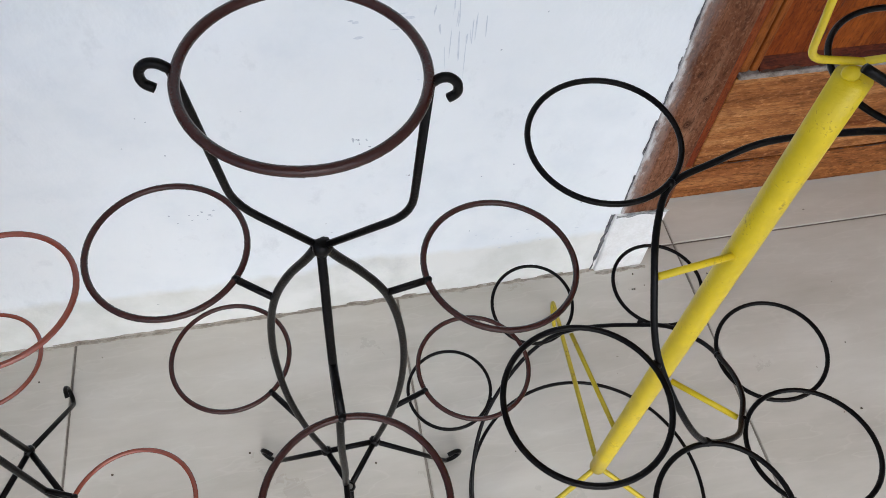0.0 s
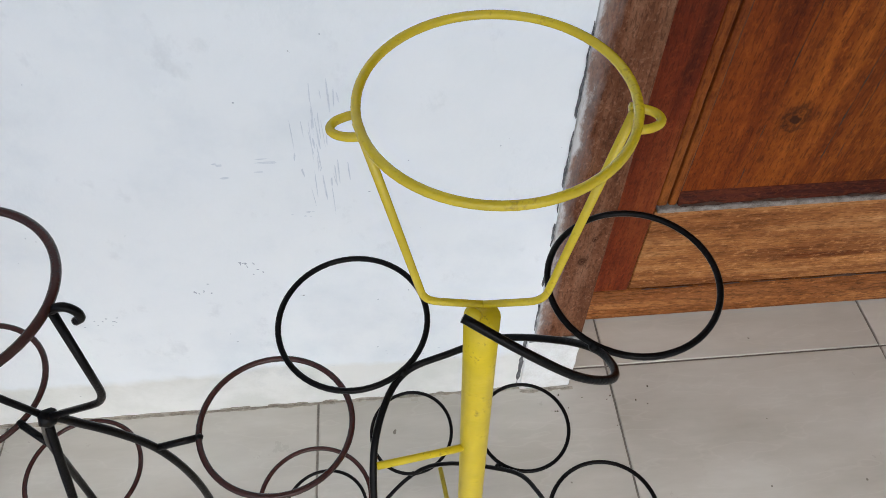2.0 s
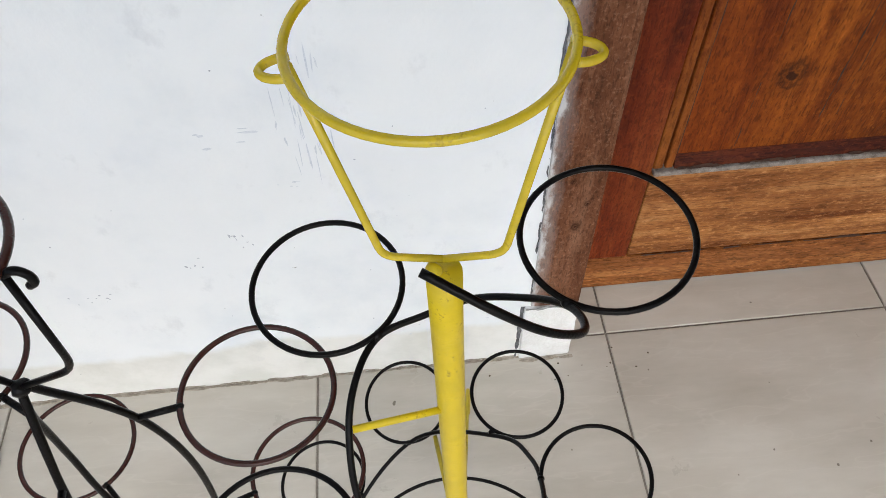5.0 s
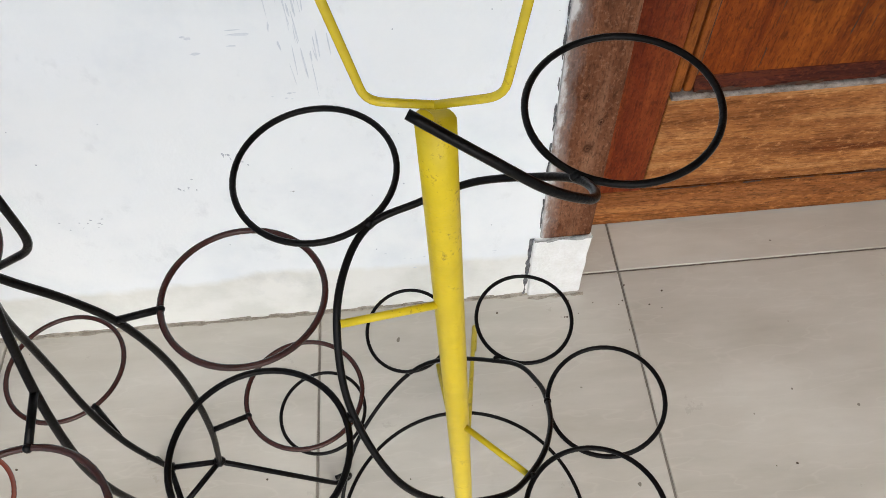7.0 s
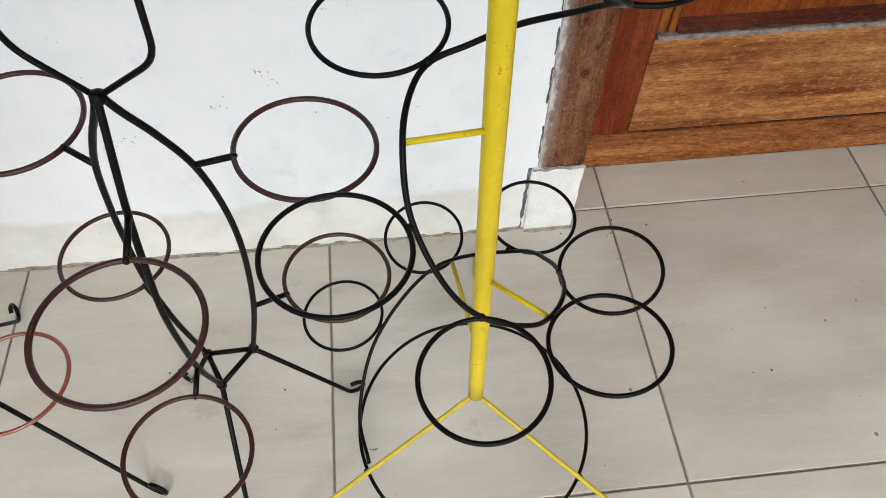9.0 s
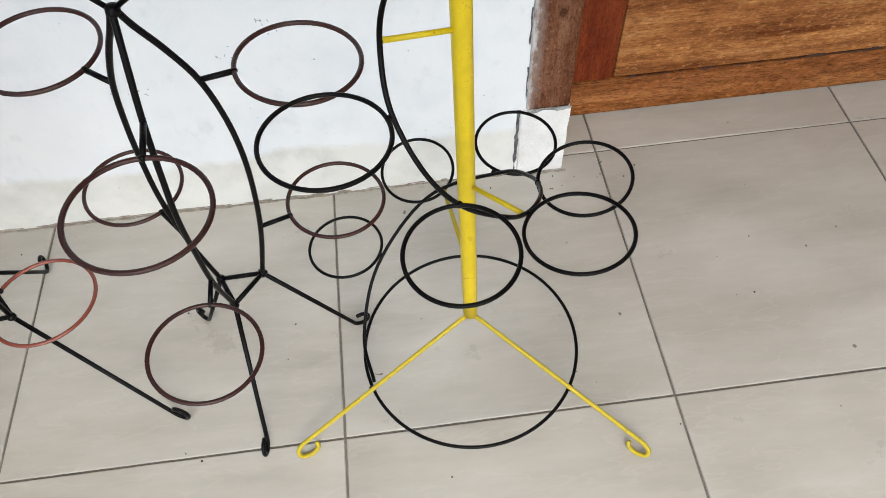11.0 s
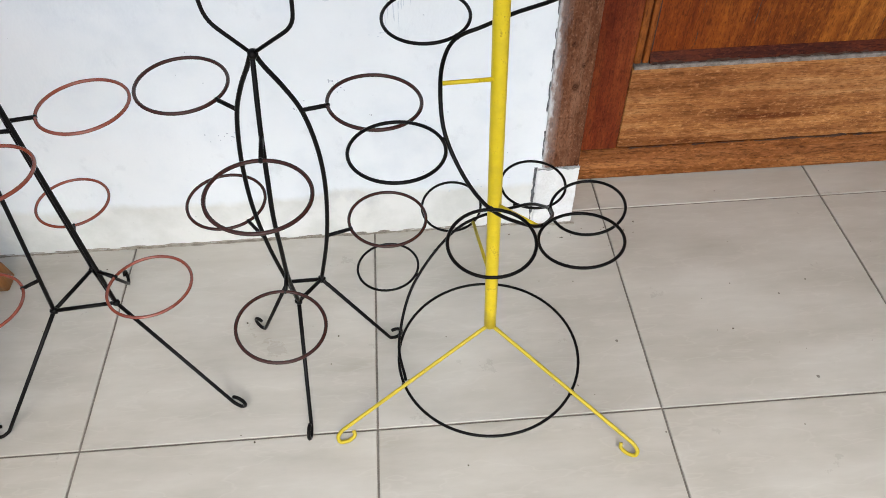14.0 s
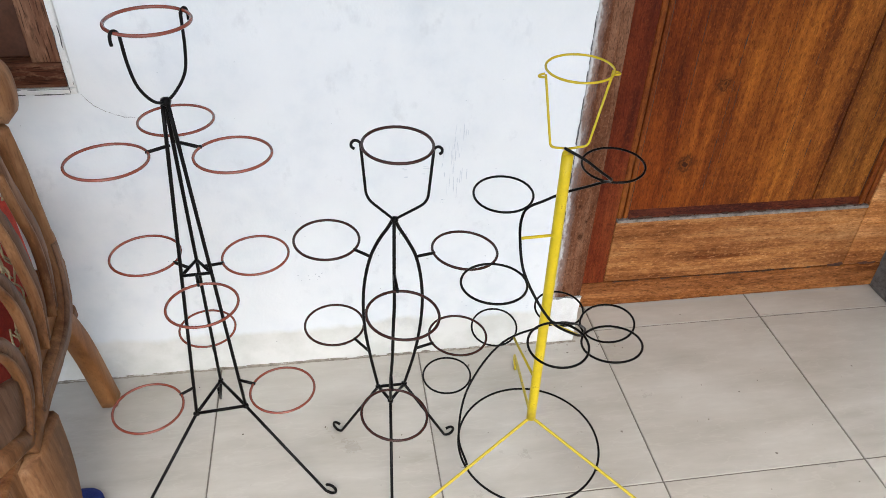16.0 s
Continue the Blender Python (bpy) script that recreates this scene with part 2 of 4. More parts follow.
def tile_material(name):
    m, ns, ls, b = nodes_of(name)
    rnd = ns.new("ShaderNodeObjectInfo")
    off = ns.new("ShaderNodeVectorMath")
    off.operation = "MULTIPLY_ADD"
    tc = ns.new("ShaderNodeTexCoord")
    cmb = ns.new("ShaderNodeCombineXYZ")
    for i in range(3):
        ls.new(rnd.outputs["Random"], cmb.inputs[i])
    off.inputs[1].default_value = (37, 53, 11)
    ls.new(cmb.outputs[0], off.inputs[0])
    ls.new(tc.outputs["Object"], off.inputs[2])

    def m2(scale, rot=0.0):
        mp = add(ns, "Mapping", Scale=scale, Rotation=(0, 0, rot))
        ls.new(off.outputs[0], mp.inputs[0])
        return mp.outputs[0]

    streak = noise_tex(ns, ls, m2((3.2, 13, 1), 0.12), 1.0, 6, 0.62)
    cloud = noise_tex(ns, ls, m2((2.6, 4.5, 1), 0.2), 1.0, 4)
    dirt = noise_tex(ns, ls, m2((9, 9, 1)), 1.0, 6, 0.7)
    c = ramp(ns, [(0.34, (0.375, 0.345, 0.295)), (0.50, (0.455, 0.427, 0.378)), (0.66, (0.535, 0.51, 0.462))])
    ls.new(mix(ns, ls, 0.5, streak, cloud), c.inputs[0])
    d = ramp(ns, [(0.63, (0, 0, 0)), (0.8, (0.35, 0.35, 0.35))])
    ls.new(dirt, d.inputs[0])
    col = mix(ns, ls, d.outputs[0], c.outputs[0], (0.36, 0.32, 0.27))
    veins = ramp(ns, [(0.485, (0, 0, 0)), (0.5, (0.11, 0.11, 0.11)), (0.515, (0, 0, 0))])
    ls.new(noise_tex(ns, ls, m2((4, 15, 1), 0.1), 1.0, 3, 0.6), veins.inputs[0])
    col = mix(ns, ls, veins.outputs[0], col, (0.68, 0.65, 0.6))
    spots = ramp(ns, [(0.80, (0, 0, 0)), (0.815, (0.8, 0.8, 0.8))])
    ls.new(noise_tex(ns, ls, m2((48, 48, 1)), 1.0, 1), spots.inputs[0])
    col = mix(ns, ls, spots.outputs[0], col, (0.10, 0.08, 0.06))
    tint = ramp(ns, [(0.0, (0.95, 0.95, 0.95)), (1.0, (1.03, 1.02, 1.01))])
    ls.new(rnd.outputs["Random"], tint.inputs[0])
    ls.new(mix(ns, ls, 1.0, col, tint.outputs[0], "MULTIPLY"), b.inputs["Base Color"])
    rr = ramp(ns, [(0.3, (0.26, 0.26, 0.26)), (0.8, (0.42, 0.42, 0.42))])
    ls.new(dirt, rr.inputs[0])
    ls.new(rr.outputs[0], b.inputs["Roughness"])
    bump(ns, ls, b, mix(ns, ls, 0.5, streak, dirt), 0.08, 0.002)
    return m


def rough_mix(name, a, bcol, scale, rough, strength=0.4, dist=0.003):
    m, ns, ls, b = nodes_of(name)
    v = mapped(ns, ls, (1, 1, 1))
    n1 = noise_tex(ns, ls, v, scale, 6, 0.65)
    n2 = noise_tex(ns, ls, v, scale * 9, 3)
    r = ramp(ns, [(0.35, a), (0.65, bcol)])
    ls.new(mix(ns, ls, 0.3, n1, n2), r.inputs[0])
    ls.new(r.outputs[0], b.inputs["Base Color"])
    b.inputs["Roughness"].default_value = rough
    bump(ns, ls, b, mix(ns, ls, 0.5, n1, n2), strength, dist)
    return m


WALL = plaster("white_wall_paint")
TILE = tile_material("beige_ceramic")
GROUT = rough_mix("grey_grout", (0.13, 0.112, 0.092), (0.24, 0.215, 0.185), 30, 0.9)
PLINTH = rough_mix("chipped_white_plaster", (0.68, 0.67, 0.65), (0.82, 0.82, 0.82), 22, 0.8, 0.7, 0.006)
MORTAR = rough_mix("grey_mortar", (0.11, 0.11, 0.11), (0.38, 0.38, 0.37), 55, 0.95)
JOINT = rough_mix("dirty_mortar", (0.16, 0.13, 0.10), (0.45, 0.41, 0.35), 45, 0.95)
CRACK = rough_mix("dark_gap", (0.022, 0.022, 0.025), (0.19, 0.19, 0.20), 60, 0.9)
GRIT = rough_mix("dark_grit", (0.03, 0.022, 0.015), (0.14, 0.10, 0.07), 300, 0.9)
CEMENT = rough_mix("raw_cement", (0.07, 0.066, 0.06), (0.24, 0.225, 0.20), 26, 0.9, 0.8, 0.006)
SCUFF = rough_mix("grey_scuff", (0.26, 0.29, 0.34), (0.62, 0.65, 0.70), 70, 0.8)
STREAK = rough_mix("faint_grey_streak", (0.52, 0.56, 0.63), (0.72, 0.75, 0.79), 60, 0.8)
KNOTS = ((0.245, 0.553, 0.040), (0.301, 0.814, 0.032))
W_PANEL = wood("door_panel_wood", (0.046, 0.0072, 0.0010), (0.160, 0.040, 0.0045), (0.320, 0.104, 0.013), 2, rough=0.6, pores=0.4, flecks=0.6, knots=KNOTS, tone_across=True, grain=3.0, streaks=0.6)
W_MOULD = wood("door_moulding_wood", (0.075, 0.013, 0.002), (0.200, 0.050, 0.008), (0.31, 0.105, 0.020), 2, rough=0.6, pores=0.35, flecks=0.5, grain=3.0, streaks=0.6)
W_CHAMFER = wood("dark_chamfer_wood", (0.018, 0.003, 0.0012), (0.060, 0.010, 0.003), (0.115, 0.026, 0.008), 0, rough=0.55, pores=0.5, grain=3.0)
W_STAIN = rough_mix("reddish_water_stain", (0.022, 0.005, 0.002), (0.085, 0.020, 0.007), 60, 0.6)
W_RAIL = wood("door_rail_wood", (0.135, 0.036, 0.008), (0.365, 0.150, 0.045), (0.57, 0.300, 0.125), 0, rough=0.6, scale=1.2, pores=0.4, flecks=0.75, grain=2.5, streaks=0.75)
W_BOARD = wood("bottom_board_wood", (0.070, 0.018, 0.0045), (0.200, 0.068, 0.017), (0.35, 0.150, 0.050), 0, rough=0.65, scale=1.1, pores=0.45, grain=2.5, streaks=0.7)
W_STILE = wood("door_stile_wood", (0.045, 0.006, 0.0015), (0.120, 0.019, 0.0045), (0.190, 0.045, 0.011), 2, pores=0.35, flecks=0.5, rough=0.6, grain=4.0, streaks=0.6)
W_FRAME = wood("weathered_frame_wood", (0.055, 0.018, 0.008), (0.150, 0.058, 0.027), (0.275, 0.150, 0.090), 2, rough=0.8, scale=1.3, pores=0.4, flecks=0.7, grain=4.0, smear=-0.178,
               knots=((-0.125, 0.42, 0.012), (-0.112, 0.475, 0.008), (-0.140, 0.53, 0.007)))
DARK_WOOD = rough_mix("grime_and_shade_wood", (0.018, 0.007, 0.003), (0.07, 0.025, 0.010), 50, 0.8)
W_LEDGE = rough_mix("greyed_ledge", (0.10, 0.075, 0.06), (0.33, 0.29, 0.26), 55, 0.7)
W_CHAIR = wood("chair_wood", (0.052, 0.018, 0.007), (0.165, 0.072, 0.028), (0.31, 0.170, 0.085), 2, rough=0.5, pores=0.25, flecks=0.35)
W_SLAT = wood("chair_slat_wood", (0.040, 0.018, 0.010), (0.118, 0.062, 0.037), (0.215, 0.130, 0.084), 2, rough=0.5, pores=0.3, flecks=0.35)
W_CHAIR_LEG = wood("chair_leg_wood", (0.13, 0.047, 0.014), (0.24, 0.100, 0.032), (0.32, 0.15, 0.056), 2, rough=0.5, pores=0.2, flecks=0.3)
W_WINDOW = wood("window_frame_wood", (0.035, 0.010, 0.005), (0.115, 0.040, 0.020), (0.27, 0.15, 0.09), 2, rough=0.6)
W_SILL = wood("window_sill_wood", (0.035, 0.010, 0.005), (0.115, 0.040, 0.020), (0.27, 0.15, 0.09), 0, rough=0.6)
W_HEWN = wood("hewn_leg_wood", (0.085, 0.034, 0.013), (0.215, 0.100, 0.042), (0.36, 0.205, 0.105), 2, rough=0.55, pores=0.2, flecks=0.5)
STRAW = rough_mix("torn_straw_matting", (0.20, 0.13, 0.06), (0.52, 0.42, 0.26), 70, 0.95, 0.9, 0.006)
YELLOW = enamel("yellow_enamel", (0.66, 0.49, 0.012), (0.22, 0.14, 0.02), 0.34, 0.8)
YELLOW_ROD = enamel("rubbed_yellow_enamel", (0.50, 0.385, 0.020), (0.10, 0.07, 0.02), 0.4, 1.0, 1.9)
# darker copy of the yellow: the top ring's shade is put into its colour
YELLOW_RING = enamel("shaded_yellow_enamel", (0.58, 0.435, 0.013), (0.20, 0.13, 0.012), 0.24, 0.5, 1.3, 0.5)
BLACK = enamel("black_enamel", (0.0034, 0.0029, 0.0029), (0.016, 0.011, 0.008), 0.30, 0.5, 1.0, 0.11)
BROWN = enamel("brown_enamel", (0.040, 0.0115, 0.0085), (0.007, 0.004, 0.004), 0.27, 0.65, 1.5, 0.35)
COPPER = enamel("copper_red_enamel", (0.215, 0.042, 0.021), (0.045, 0.010, 0.006), 0.20, 0.55, 1.4, 0.8)
MAT_BLUE = rough_mix("blue_mat_pile", (0.004, 0.012, 0.11), (0.010, 0.030, 0.22), 220, 0.95, 0.9, 0.004)
MAT_PALE = rough_mix("pale_blue_pile", (0.16, 0.22, 0.45), (0.30, 0.36, 0.6), 220, 0.95)
RED_CLOTH = rough_mix("red_cushion_cloth", (0.30, 0.02, 0.012), (0.50, 0.05, 0.025), 60, 0.9)
GROUND = rough_mix("pale_concrete_yard", (0.24, 0.23, 0.21), (0.36, 0.35, 0.33), 3, 0.9)
ROOF = rough_mix("porch_ceiling_white", (0.66, 0.66, 0.64), (0.76, 0.76, 0.75), 6, 0.8)
GLASS_DARK = rough_mix("dark_shutter_wood", (0.05, 0.022, 0.012), (0.12, 0.05, 0.028), 14, 0.4)


# ---------------------------------------------------------------- mesh helpers
def link(name, bm, mat, parent=None, label="", smooth=False):
    me = bpy.data.meshes.new(name)
    bm.normal_update()
    bm.to_mesh(me)
    bm.free()
    me.materials.append(mat)
    if smooth:
        for p in me.polygons:
            p.use_smooth = True
    ob = new(name, me)
    if parent is not None:
        ob.parent = parent
        ob.matrix_parent_inverse = parent.matrix_basis.inverted()
    if label:
        ob["label"] = label
    return ob


def part(name, bm, material, parent, label="", smooth=True):
    return link(name, bm, material, parent, label, smooth)


def spline(ctrl, n=8):
    """A smooth curve through the control points."""
    p = [Vector(c) for c in ctrl]
    p = [2 * p[0] - p[1]] + p + [2 * p[-1] - p[-2]]
    out = []
    for i in range(1, len(p) - 2):
        a, b, c, d = p[i - 1:i + 3]
        for k in range(n):
            s = k / n
            out.append(0.5 * ((2 * b) + (c - a) * s + (2 * a - 5 * b + 4 * c - d) * s * s + (3 * b - a - 3 * c + d) * s ** 3))
    out.append(p[-2])
    return out


def bent(ctrl, radius=0.012, n=5):
    """A rod line with straight runs and rounded bends at the inner points."""
    p = [Vector(c) for c in ctrl]
    out = [p[0]]
    for a, b, c in zip(p, p[1:], p[2:]):
        u, w = (a - b), (c - b)
        k = min(radius, u.length * 0.45, w.length * 0.45)
        s, e = b + u.normalized() * k, b + w.normalized() * k
        for i in range(n + 1):
            q = i / n
            out.append(s.lerp(b, q).lerp(b.lerp(e, q), q))
    out.append(p[-1])
    return out


def tube(pts, rad, closed=False, sides=10, bm=None, wobble=0.04):
    """A round rod along pts, its ends closed."""
    bm = bm or bmesh.new()
    pts = [Vector(p) for p in pts]
    n = len(pts)
    t0 = (pts[1] - pts[0]).normalized()
    side = t0.orthogonal().normalized()
    rings = []
    for i, p in enumerate(pts):
        if closed:
            t = (pts[(i + 1) % n] - pts[i - 1]).normalized()
        else:
            t = (pts[min(i + 1, n - 1)] - pts[max(i - 1, 0)]).normalized()
        side = (side - t * side.dot(t)).normalized()
        up = t.cross(side)
        r = rad * (1 + wobble * noise.noise(p * 60))
        rings.append([bm.verts.new(p + (side * math.cos(a) + up * math.sin(a)) * r)
                      for a in (2 * math.pi * k / sides for k in range(sides))])
    if closed:
        # turn the last join so that the seam does not twist
        first, last = rings[0], rings[-1]
        shift = min(range(sides), key=lambda s: (first[s].co - last[0].co).length)
        rings.append(first[shift:] + first[:shift])
    for a, b in zip(rings, rings[1:]):
        for k in range(sides):
            bm.faces.new((a[k], a[(k + 1) % sides], b[(k + 1) % sides], b[k]))
    if not closed:
        bm.faces.new(list(reversed(rings[0])))
        bm.faces.new(rings[-1])
    return bm


def circle(c, r, tx=0.0, ty=0.0, n=56):
    return [Vector((c[0] + r * math.cos(a), c[1] + r * math.sin(a), c[2] + r * (tx * math.cos(a) + ty * math.sin(a))))
            for a in (2 * math.pi * k / n for k in range(n))]


def weld(p, size, bm=None):
    """A lumpy bead of weld metal."""
    bm = bm or bmesh.new()
    made = bmesh.ops.create_icosphere(bm, subdivisions=2, radius=size, matrix=Matrix.Translation(p))["verts"]
    for v in made:
        v.co += (v.co - Vector(p)) * 0.35 * noise.noise(v.co * 140)
    return bm


def box(lo, hi, bevel=0.0, bm=None, segs=2):
    bm2 = bmesh.new()
    bmesh.ops.create_cube(bm2, size=1)
    lo, hi = Vector(lo), Vector(hi)
    for v in bm2.verts:
        v.co = Vector([lo[i] + (v.co[i] + 0.5) * (hi[i] - lo[i]) for i in range(3)])
    if bevel:
        bmesh.ops.bevel(bm2, geom=bm2.edges[:], offset=bevel, segments=segs, profile=0.5, affect="EDGES")
    if bm is None:
        return bm2
    tmp = bpy.data.meshes.new("tmp")
    bm2.to_mesh(tmp)
    bm2.free()
    bm.from_mesh(tmp)
    bpy.data.meshes.remove(tmp)
    return bm


def strap(pts, widths, thick, normal, bm=None, bevel=0.004):
    """A flat curved board along pts: widths across it, thick along normal."""
    bm = bm or bmesh.new()
    nrm = Vector(normal).normalized()
    rows = []
    for i, p in enumerate(pts):
        t = (pts[min(i + 1, len(pts) - 1)] - pts[max(i - 1, 0)]).normalized()
        s = t.cross(nrm).normalized()
        w = widths[min(i * len(widths) // len(pts), len(widths) - 1)] / 2
        h = thick / 2
        prof = [(-w, -h + bevel), (-w + bevel, -h), (w - bevel, -h), (w, -h + bevel), (w, h - bevel), (w - bevel, h), (-w + bevel, h), (-w, h - bevel)]
        rows.append([bm.verts.new(p + s * a + nrm * b) for a, b in prof])
    for a, b in zip(rows, rows[1:]):
        for k in range(8):
            bm.faces.new((a[k], a[(k + 1) % 8], b[(k + 1) % 8], b[k]))
    bm.faces.new(list(reversed(rows[0])))
    bm.faces.new(rows[-1])
    bmesh.ops.recalc_face_normals(bm, faces=bm.faces[:])
    return bm


def ragged(start, end, width, rough, off, step=0.006, gaps=0.0, bm=None):
    """A thin strip with torn edges from start to end, lying on the plane whose outward direction is off."""
    bm = bm or bmesh.new()
    a, b, off = Vector(start), Vector(end), Vector(off)
    d = (b - a).normalized()
    sd = d.cross(off).normalized()
    n = max(2, int((b - a).length / step))
    last = None
    for i in range(n + 1):
        c = a.lerp(b, i / n)
        l = width * (0.5 + rough * noise.noise(c * 37 + Vector((3, 1, 7))) + 0.4 * rough * noise.noise(c * 160))
        r = width * (0.5 + rough * noise.noise(c * 41 + Vector((9, 5, 2))) + 0.4 * rough * noise.noise(c * 190))
        hold = (noise.noise(c * 23 + Vector((1, 8, 4))) - (gaps - 0.6)) * 6
        l, r = l * min(1, max(0, hold)), r * min(1, max(0, hold))
        if l + r < width * 0.08:
            last = None
            continue
        row = [bm.verts.new(c - sd * l), bm.verts.new(c + sd * r), bm.verts.new(c - sd * l * 0.8 + off), bm.verts.new(c + sd * r * 0.8 + off)]
        if last:
            for p, q in ((0, 2), (2, 3), (3, 1)):
                bm.faces.new((last[p], last[q], row[q], row[p]))
        last = row
    bmesh.ops.recalc_face_normals(bm, faces=bm.faces[:])
    return bm


def thing(name, at, label, category, group=""):
    e = new(name)
    e.empty_display_size = 0.1
    e.matrix_basis = Matrix.Translation(at)
    return tagged(e, label, category, group)


# ---------------------------------------------------------------- the setting
WY = -0.033           # the wall's face
DOOR = 0.115          # the door leaf's face

# walls: the porch wall with a door opening and a window opening
wall = bmesh.new()
WT = 0.20
for lo, hi in (((-1.395, WY, -0.02), (-0.1785, WY + WT, 3.0)),
               ((-4.2, WY, -0.02), (-1.395, WY + WT, 0.925)),
               ((-4.2, WY, 2.2), (-1.395, WY + WT, 3.0)),
               ((-4.2, WY, 0.925), (-2.75, WY + WT, 2.2)),
               ((-0.1785, WY, 2.16), (1.21, WY + WT, 3.0)),
               ((1.21, WY, -0.02), (4.2, WY + WT, 3.0))):
    box(lo, hi, 0, wall)
wall_back = tagged(link("wall_north", wall, WALL), "white painted plaster wall with scuffs and a cream foot", "wall", kind="structure")

# added wall, never in view: holds back light from the east to darken the floor
tagged(link("wall_east_blocker", box((1.50, -2.9, -0.02), (1.70, WY - 0.001, 3.0)), WALL), "plain painted side wall, added out of view to block light from the east", "wall", kind="structure")

floor = bmesh.new()
box((-4.2, -3.6, -0.12), (4.2, 0.6, -0.0035), 0, floor)
floor_ob = tagged(link("floor", floor, GROUT), "porch floor of large beige ceramic tiles with grey grout", "floor", kind="structure")

# added ceiling, out of view: sky light comes in only from the open side
ceil = box((-4.2, -2.9, 3.0), (4.2, 0.6, 3.12))
tagged(link("ceiling", ceil, ROOF), "plain white ceiling, added out of view to close the porch above", "ceiling", kind="structure")
gr = bmesh.new()
bmesh.ops.create_grid(gr, x_segments=2, y_segments=2, size=400, matrix=Matrix.Translation((0, 0, -0.125)))
tagged(link("ground", gr, GROUND), "pale concrete yard outside the porch", "ground", kind="structure")

# door: weathered frame, leaf with stiles, rails and a boarded panel
door = tagged(new("door_1"), "closed reddish-brown wooden panel door in a weathered frame", "door", kind="structure")
FL, FR = -0.178, -0.088
part("jamb", box((FL, WY - 0.002, 0.188), (FR, DOOR + 0.055, 2.15), 0.004), W_FRAME, door, "grey-brown weathered jamb", False)
part("jamb", box((1.10, WY - 0.002, 0.188), (1.19, DOOR + 0.055, 2.15), 0.004), W_FRAME, door, "grey-brown weathered jamb", False)
part("head", box((FL, WY - 0.001, 2.07), (1.19, DOOR + 0.055, 2.151), 0.004), W_FRAME, door, "grey-brown weathered head of the frame", False)
for x0, x1 in ((-0.190, -0.085), (1.094, 1.204)):
    pb = box((x0, WY - 0.006, -0.003), (x1, DOOR + 0.06, 0.19), 0.006)
    bmesh.ops.subdivide_edges(pb, edges=pb.edges[:], cuts=5, use_grid_fill=True)
    for v in pb.verts:
        v.co += 0.0022 * noise.noise_vector(v.co * 40)
    part("plinth_block", pb, PLINTH if x0 < 0 else CEMENT, door, "chipped white plaster foot of the jamb" if x0 < 0 else "raw grey cement foot of the jamb")
part("stile", box((FR, DOOR, 0.108), (0.052, DOOR + 0.04, 2.07), 0.003), W_STILE, door, "dark red-brown stile", False)
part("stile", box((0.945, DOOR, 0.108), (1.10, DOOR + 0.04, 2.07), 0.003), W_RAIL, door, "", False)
part("bottom_rail", box((0.0535, DOOR + 0.001, 0.110), (0.9435, DOOR + 0.04, 0.352), 0.003), W_RAIL, door, "pale orange-brown rail", False)
part("sill_board", box((FR, DOOR - 0.002, 0.004), (1.10, DOOR + 0.05, 0.106), 0.004), W_BOARD, door, "worn orange-brown bottom board", False)
part("top_rail", box((0.0535, DOOR + 0.001, 1.86), (0.9435, DOOR + 0.04, 2.068), 0.003), W_RAIL, door, "", False)
part("ledge", box((0.056, DOOR - 0.004, 0.353), (0.942, DOOR + 0.03, 0.364), 0.003), W_LEDGE, door, "greyed moulding ledge", False)
for x0, x1 in ((0.053, 0.072), (0.075, 0.090), (0.905, 0.922), (0.925, 0.944)):
    part("moulding", box((x0, DOOR + 0.002, 0.367), (x1, DOOR + 0.03, 1.859), 0.004), W_MOULD, door, "", False)
cf = bmesh.new()
prof = [(DOOR + 0.001, 0.367), (DOOR + 0.003, 0.373), (DOOR + 0.008, 0.383), (DOOR + 0.0115, 0.394), (DOOR + 0.03, 0.394), (DOOR + 0.03, 0.367)]
ends = [[cf.verts.new((x, y, z)) for y, z in prof] for x in (0.0925, 0.9025)]
for k in range(6):
    cf.faces.new((ends[0][k], ends[0][(k + 1) % 6], ends[1][(k + 1) % 6], ends[1][k]))
cf.faces.new(ends[0])
cf.faces.new(list(reversed(ends[1])))
bmesh.ops.recalc_face_normals(cf, faces=cf.faces[:])
part("chamfer", cf, W_CHAMFER, door, "dark reddish chamfer above the ledge", False)
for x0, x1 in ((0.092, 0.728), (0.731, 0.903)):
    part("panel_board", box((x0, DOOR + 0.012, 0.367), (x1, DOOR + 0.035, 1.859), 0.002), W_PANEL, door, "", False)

for a, b, w in (((0.058, DOOR - 0.0003, 0.1075), (0.94, DOOR - 0.0003, 0.1075), 0.0035), ((0.50, DOOR - 0.0004, 0.1085), (0.942, DOOR - 0.0004, 0.1095), 0.0060), ((0.06, DOOR + 0.0005, 0.368), (0.92, DOOR + 0.0005, 0.368), 0.006)):
    part("crack", ragged(a, b, w, 1.1, (0, -0.0006, 0), 0.006, 0.35), DARK_WOOD, door, "dark grimy crack in the wood", False)

# dark strips on the panel's edges: grime, and the moulding's shade put into colour
for x in (0.0935, 0.9015):
    part("groove", ragged((x, DOOR + 0.0116, 0.396), (x, DOOR + 0.0116, 1.855), 0.0030, 0.35, (0, -0.0004, 0), 0.006, 0.0), DARK_WOOD, door, "dark strip for grime and shade beside the moulding", False)
